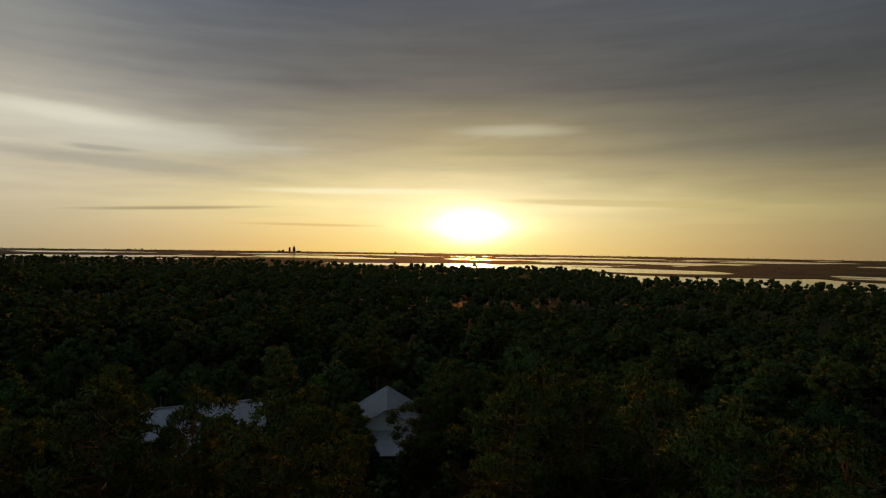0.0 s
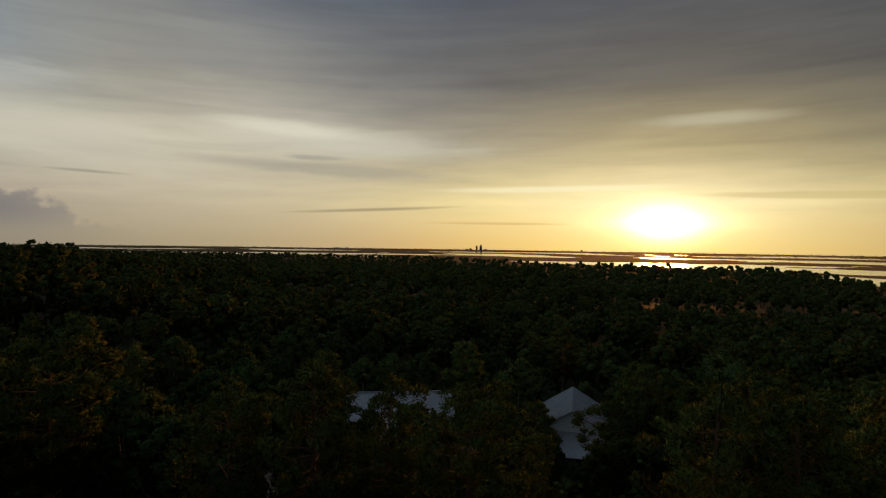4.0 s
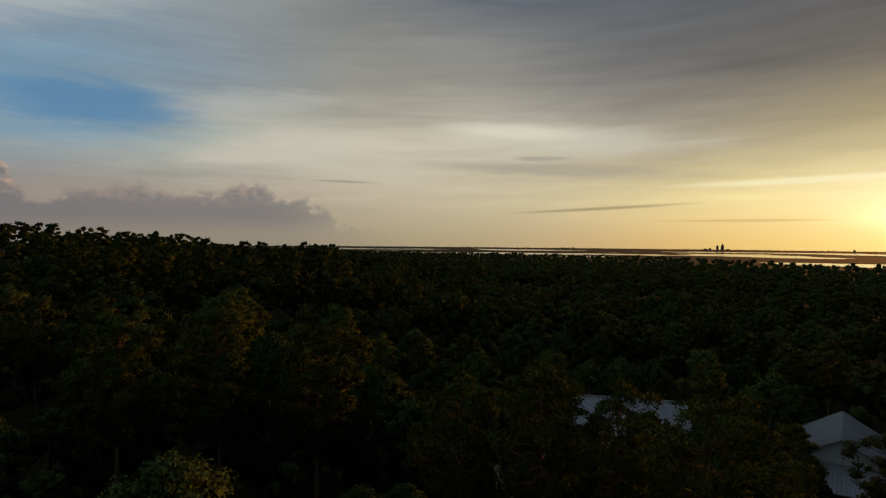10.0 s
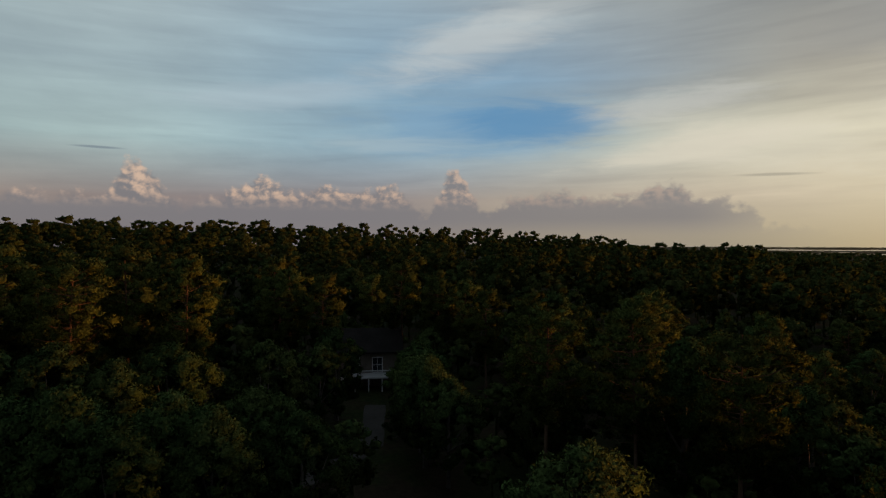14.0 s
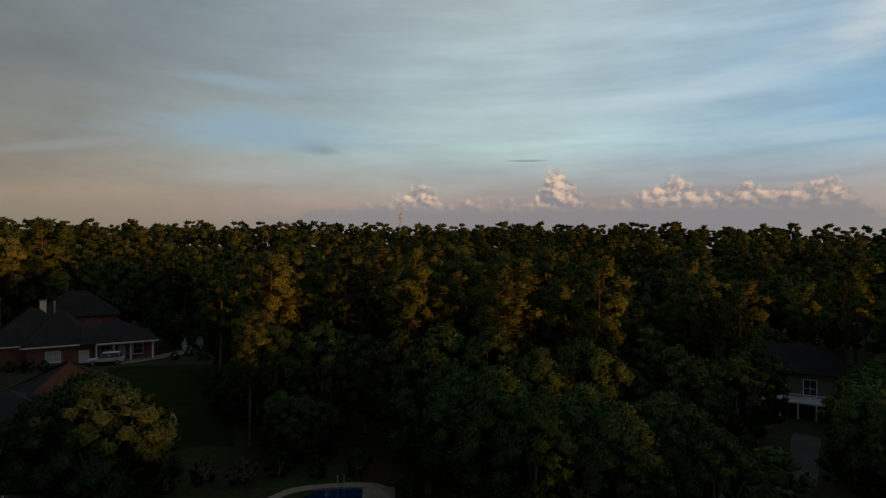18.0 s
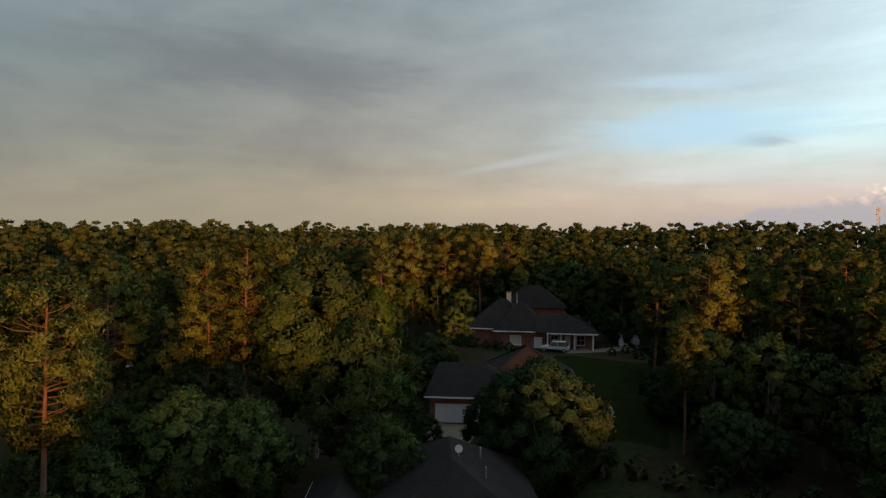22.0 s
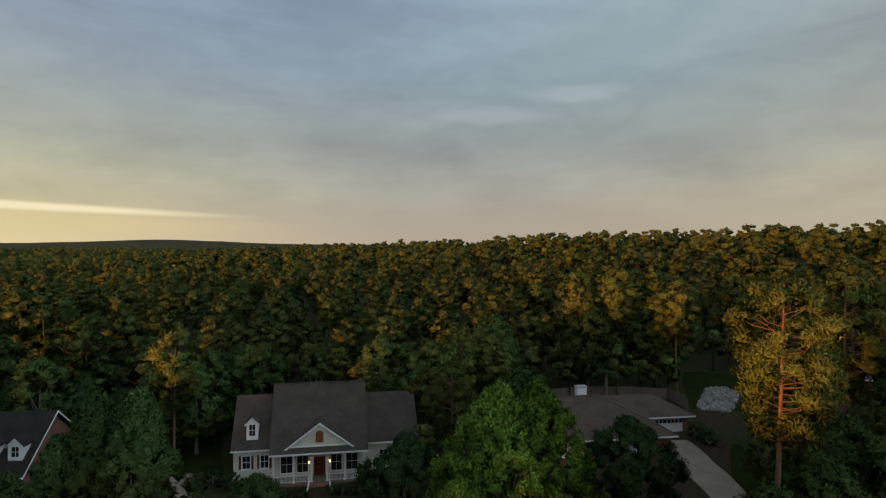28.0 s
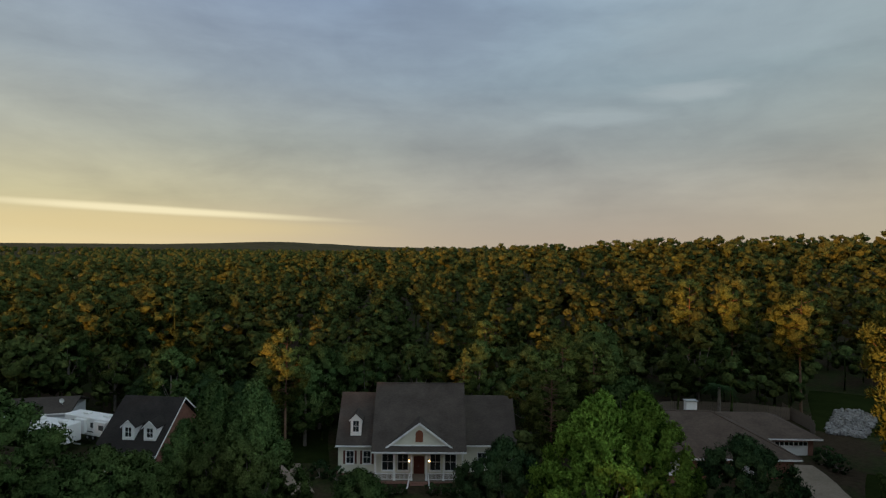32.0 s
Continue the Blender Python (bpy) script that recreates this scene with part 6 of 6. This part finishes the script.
def pool():
    m = at(127.3, 48.0)
    h = thing("swimming_pool", m, "blue swimming pool with pale concrete coping and ladder", "pool")
    n = 28

    def oval(a, b, z):
        return [(math.copysign(abs(math.cos(k * 6.2832 / n)) ** 0.7, math.cos(k * 6.2832 / n)) * a, math.copysign(abs(math.sin(k * 6.2832 / n)) ** 0.7, math.sin(k * 6.2832 / n)) * b, z) for k in range(n)]

    pts = oval(5.2, 3.6, 0.35) + oval(5.2, 3.6, -1.2) + oval(4.2, 2.7, 0.35) + oval(4.2, 2.7, -1.2)
    fs = []
    for k in range(n):
        j = (k + 1) % n
        fs += [(k, j, j + 2 * n, k + 2 * n), (k, k + n, j + n, j), (k + 2 * n, j + 2 * n, j + 3 * n, k + 3 * n), (k + n, k + 3 * n, j + 3 * n, j + n)]
    part("coping", solid(pts, fs), CONCRETE, h, "pale concrete coping")
    part("pool_water", solid(oval(4.199, 2.699, 0.2) + oval(4.199, 2.699, -1.15), [tuple(range(n)), tuple(range(2 * n - 1, n - 1, -1))] + [(k, k + n, (k + 1) % n + n, (k + 1) % n) for k in range(n)]), POOLWATER, h, "deep blue water")
    bm = bmesh.new()
    for x in (0.6, 1.15):
        for a, b in (((x, 3.3, 0.35), (x, 3.25, 1.15)), ((x, 3.25, 1.15), (x, 2.75, 1.2)), ((x, 2.75, 1.2), (x, 2.6, 0.0))):
            tube(bm, a, b, 0.03, sides=6)
    part("ladder", bm, STEEL, h, "bright steel ladder rails")
    return h


pool()


def umbrella():
    h = thing("garden_umbrella", at(122.7, 45.6), "beige square garden umbrella beside the pool", "umbrella")
    part("pole", tube(bmesh.new(), (0, 0, 0), (0, 0, 2.5), 0.03), STEEL, h)
    s = 1.25
    part("canopy", solid([(-s, -s, 2.1), (s, -s, 2.1), (s, s, 2.1), (-s, s, 2.1), (0, 0, 2.65), (0, 0, 2.55)], ((0, 1, 4), (1, 2, 4), (2, 3, 4), (3, 0, 4), (1, 0, 5), (2, 1, 5), (3, 2, 5), (0, 3, 5))), PLANK, h)
    part("foot", block(-0.3, 0.3, -0.3, 0.3, 0, 0.1), CONCRETE, h)


umbrella()


def rock_pile():
    rs = np.random.RandomState(31)
    base = np.array([(x, y, z) for z in (-1, 1) for x, y in ((-1, -1), (1, -1), (1, 1), (-1, 1))], float)
    fc = np.array(((3, 2, 1, 0), (4, 5, 6, 7), (0, 1, 5, 4), (1, 2, 6, 5), (2, 3, 7, 6), (3, 0, 4, 7)))
    out = []
    for k in range(520):
        u, v = rs.uniform(-1, 1, 2)
        az, d = 195.8 + u * 1.4 - v * 0.35, 102 + v * 6
        p = heading(az, d)
        up = 0.8 * (1 - 0.6 * u * u) * (0.5 + 0.5 * v) + 0.15
        q = Euler(rs.uniform(0, 6.28, 3)).to_matrix()
        b = base * rs.uniform(0.10, 0.30, 3) * rs.uniform(0.8, 1.2, (8, 1))
        b = b @ np.array(q) + (p.x, p.y, float(land_z(p.x, p.y)) + up * rs.uniform(0.75, 1.0))
        out.append((b, fc))
    v, f = join(out)
    tagged(new("rock_pile", mesh_of("rock_pile", v, f, (STONE,))), "heap of pale broken stones on the lawn", "rocks", kind="stuff")
    bank = []
    for i in range(12):
        for k in range(12):
            u, w = k / 5.5 - 1, i / 5.5 - 1
            p = heading(195.8 + u * 1.55 - w * 0.35, 102 + w * 6.5)
            e = min(i, k, 11 - i, 11 - k) == 0
            bank.append((p.x, p.y, float(land_z(p.x, p.y)) + (-0.2 if e else 0.7 * (1 - 0.6 * u * u) * (0.5 + 0.5 * w))))
    tagged(new("stone_bank", mesh_of("stone_bank", bank, [(i * 12 + k, i * 12 + k + 1, i * 12 + k + 13, i * 12 + k + 12) for i in range(11) for k in range(11)], (STONE,), True)), "sloping bank under the heap of stones", "bank", kind="structure")


rock_pile()


def fence(pts, label):
    """A weathered plank fence along places given as azimuth and distance."""
    ps = [heading(a, d) for a, d in pts]
    f = thing("plank_fence", pose(0, 0, 0), label, "fence")
    board = None
    for p, q in zip(ps, ps[1:]):
        L = (q - p).length
        n = int(L / 0.30)
        turn = math.degrees(math.atan2(q.y - p.y, q.x - p.x))
        for k in range(n):
            c = p.lerp(q, (k + 0.5) / n)
            if board is None:
                bm = block(-0.138, 0.138, -0.012, 0.012, -0.2, 1.8)
                board = part("board", bm, PLANK, f)
                ob = board
            else:
                ob = part_of("board", board.data, f)
            ob.matrix_local = pose(c.x, c.y, float(land_z(c.x, c.y)), 0, 0, turn)
        for k in range(int(L / 2.4) + 1):
            c = p.lerp(q, min(1, k * 2.4 / L))
            o = part("post", block(-0.06, 0.06, 0.02, 0.14, -0.3, 1.9), PLANK, f)
            o.matrix_local = pose(c.x, c.y, float(land_z(c.x, c.y)), 0, 0, turn)


fence(((212.0, 99), (208.0, 100.5), (203.0, 101.5), (200.0, 101)), "weathered grey plank fence behind the ranch house")
fence(((200.6, 104), (198.6, 97), (198.2, 93)), "weathered plank fence beside the garage")
fence(((143.0, 116), (139.5, 117)), "dark plank fence beside the brick house")


def small_shed():
    h = thing("garden_shed", at(139.4, 110.5, 8.0), "small white-walled garden shed with dark roof", "shed")
    part("wall", block(-1.6, 1.6, 0, 3.2, -0.6, 2.3), SHED, h)
    part("roof", gable_roof(-1.9, 1.9, -0.3, 3.5, 2.4, 3.3, 0.1), BLACKSHINGLE, h)


small_shed()


def palm(m):
    """A stout palm with a crown of arching feathered fronds."""
    h = thing("palm_tree", m, "stout palm with arching grey-green fronds", "tree")
    bm = bmesh.new()
    tube(bm, (0, 0, -2.0), (0, 0, 3.6), 0.28, 0.22, 10)
    part("trunk", bm, GREYBARK, h)
    rs = np.random.RandomState(7)
    for k in range(26):
        a, up, L = k * 2.4, rs.uniform(0.0, 1.2), rs.uniform(2.0, 2.7)
        d = np.array([math.cos(a), math.sin(a), 0])
        verts, faces = [], []
        for s in np.linspace(0.15, 1, 14):
            c = d * L * s * math.cos(up * 0.6) + np.array([0, 0, 3.6 + L * (math.sin(up) * s - 0.75 * s * s)])
            side = np.cross(d, (0, 0, 1))
            for sg in (-1, 1):
                tip = c + side * sg * 0.75 * math.sin(s * 2.9 + 0.15) + d * 0.25 + (0, 0, -0.18)
                i = len(verts)
                verts += [c - d * 0.06, c + d * 0.06, tip]
                faces.append((i, i + 1, i + 2))
        part_of("frond", mesh_of("frond", verts, faces, (DARK,)), h)


palm(at(205.4, 95.5, 0, 1.5))

# ---------------------------------------------------------------- far landmarks
def lattice_mast(m, tall_):
    h = thing("radio_mast", m, "slender steel lattice mast above the trees", "mast")
    bm = bmesh.new()
    corners = [(0.7, 0.4), (-0.7, 0.4), (0, -0.8)]
    for x, y in corners:
        tube(bm, (x, y, 0), (x * 0.7, y * 0.7, tall_), 0.09, sides=4)
    part("legs", bm, STEEL, h)
    bm = bmesh.new()
    n = int(tall_ / 2)
    for k in range(n):
        f, g = 1 - 0.3 * k / n, 1 - 0.3 * (k + 1) / n
        for (a, b), (c, d) in zip(corners, corners[1:] + corners[:1]):
            tube(bm, (a * f, b * f, tall_ * k / n), (c * g, d * g, tall_ * (k + 1) / n), 0.05, sides=3)
    part("bracing", bm, STEEL, h)
    for z in (0.9, 0.97):
        part("antenna", block(-1.1, 1.1, -0.15, 0.15, tall_ * z - 0.9, tall_ * z), WHITE, h)


lattice_mast(at(120.7, 330.0), 27.0)


def tower(az, dist, w, tall_, spire=0.0, steps=2):
    """A high-rise on the far shore: setback body, window bands, crown and spire."""
    h = thing("office_tower", at(az, dist), "hazy office tower on the far shore", "building", "towers on the far shore")
    z = 0.0
    for k in range(steps):
        f = 1 - 0.22 * k
        top = tall_ * (0.62 + 0.38 * (k + 1) / steps) if k < steps - 1 else tall_
        part("body", block(-w / 2 * f, w / 2 * f, -w / 2 * f, w / 2 * f, z, top), TOWER, h)
        z = top + 0.01
    for k in range(8):
        zz = tall_ * (0.1 + 0.065 * k)
        part("window_band", block(-w * 0.46, w * 0.46, -w / 2 - 0.12, -w / 2 - 0.01, zz, zz + tall_ * 0.03), GLASS, h)
    if spire:
        part("spire", tube(bmesh.new(), (0, 0, tall_), (0, 0, tall_ + spire), w * 0.12, 0.2, 6), TOWER, h)


tower(14.15, 4500, 20, 40, 14, 3)
tower(14.55, 4500, 15, 34, 0, 2)
tower(15.15, 4520, 16, 13, 6, 1)
tower(15.5, 4550, 22, 10, 0, 1)
tower(13.7, 4550, 24, 9, 0, 1)
tower(4.6, 4400, 14, 15, 0, 2)
tower(28.0, 4600, 26, 8, 0, 1)
tower(27.0, 4620, 14, 10, 3, 1)

# ---------------------------------------------------------------- shrubs and hedges by the houses
rs = np.random.RandomState(17)
BUSHES = [(232.9 + s * q, 74.6 - 0.4 * abs(q), 1.5) for s in (-1, 1) for q in (1.5, 2.4, 3.3, 4.2)]
BUSHES += [(240.5, 78, 2.2), (242.2, 80, 2.6), (226.0, 73, 2.4), (223.6, 76, 2.8), (209.2, 62.5, 2.0), (207.8, 63, 1.6), (204.6, 65, 1.8), (202.6, 68, 2.0), (197.4, 82, 2.6), (196.6, 80, 2.2),
           (150.6, 101, 1.6), (151.6, 101.5, 1.8), (152.8, 103, 1.7), (154.2, 105, 2.0), (141.0, 101, 1.4), (139.8, 104, 1.6), (138.6, 100, 2.0), (160.2, 66, 2.4), (159.6, 62, 2.0), (161.8, 60, 2.6),
           (132.0, 54, 2.0), (135.2, 53, 2.2), (138.6, 54, 1.8), (141.6, 53, 2.0), (119.6, 50, 2.6), (117.4, 53, 3.0), (128.6, 53.5, 1.8), (124.8, 54, 2.4), (252.4, 76, 2.0), (254.0, 79, 2.2), (259.2, 78, 2.4),
           (33.0 + 2.4, 58, 2.2), (30.8, 62, 2.6), (88.0, 64, 2.4), (82.4, 68, 3.0), (91.5, 66, 2.6)]
for i, (az, dist, h) in enumerate(BUSHES):
    m = at(az, dist, rs.uniform(0, 360)) @ Matrix.Scale(h / 3.0 * rs.uniform(0.9, 1.15), 4)
    plant_tree(SHRUBS[i % 3], m, "shrub", "low dark evergreen shrub beside a house", "shrub", "garden shrubs")
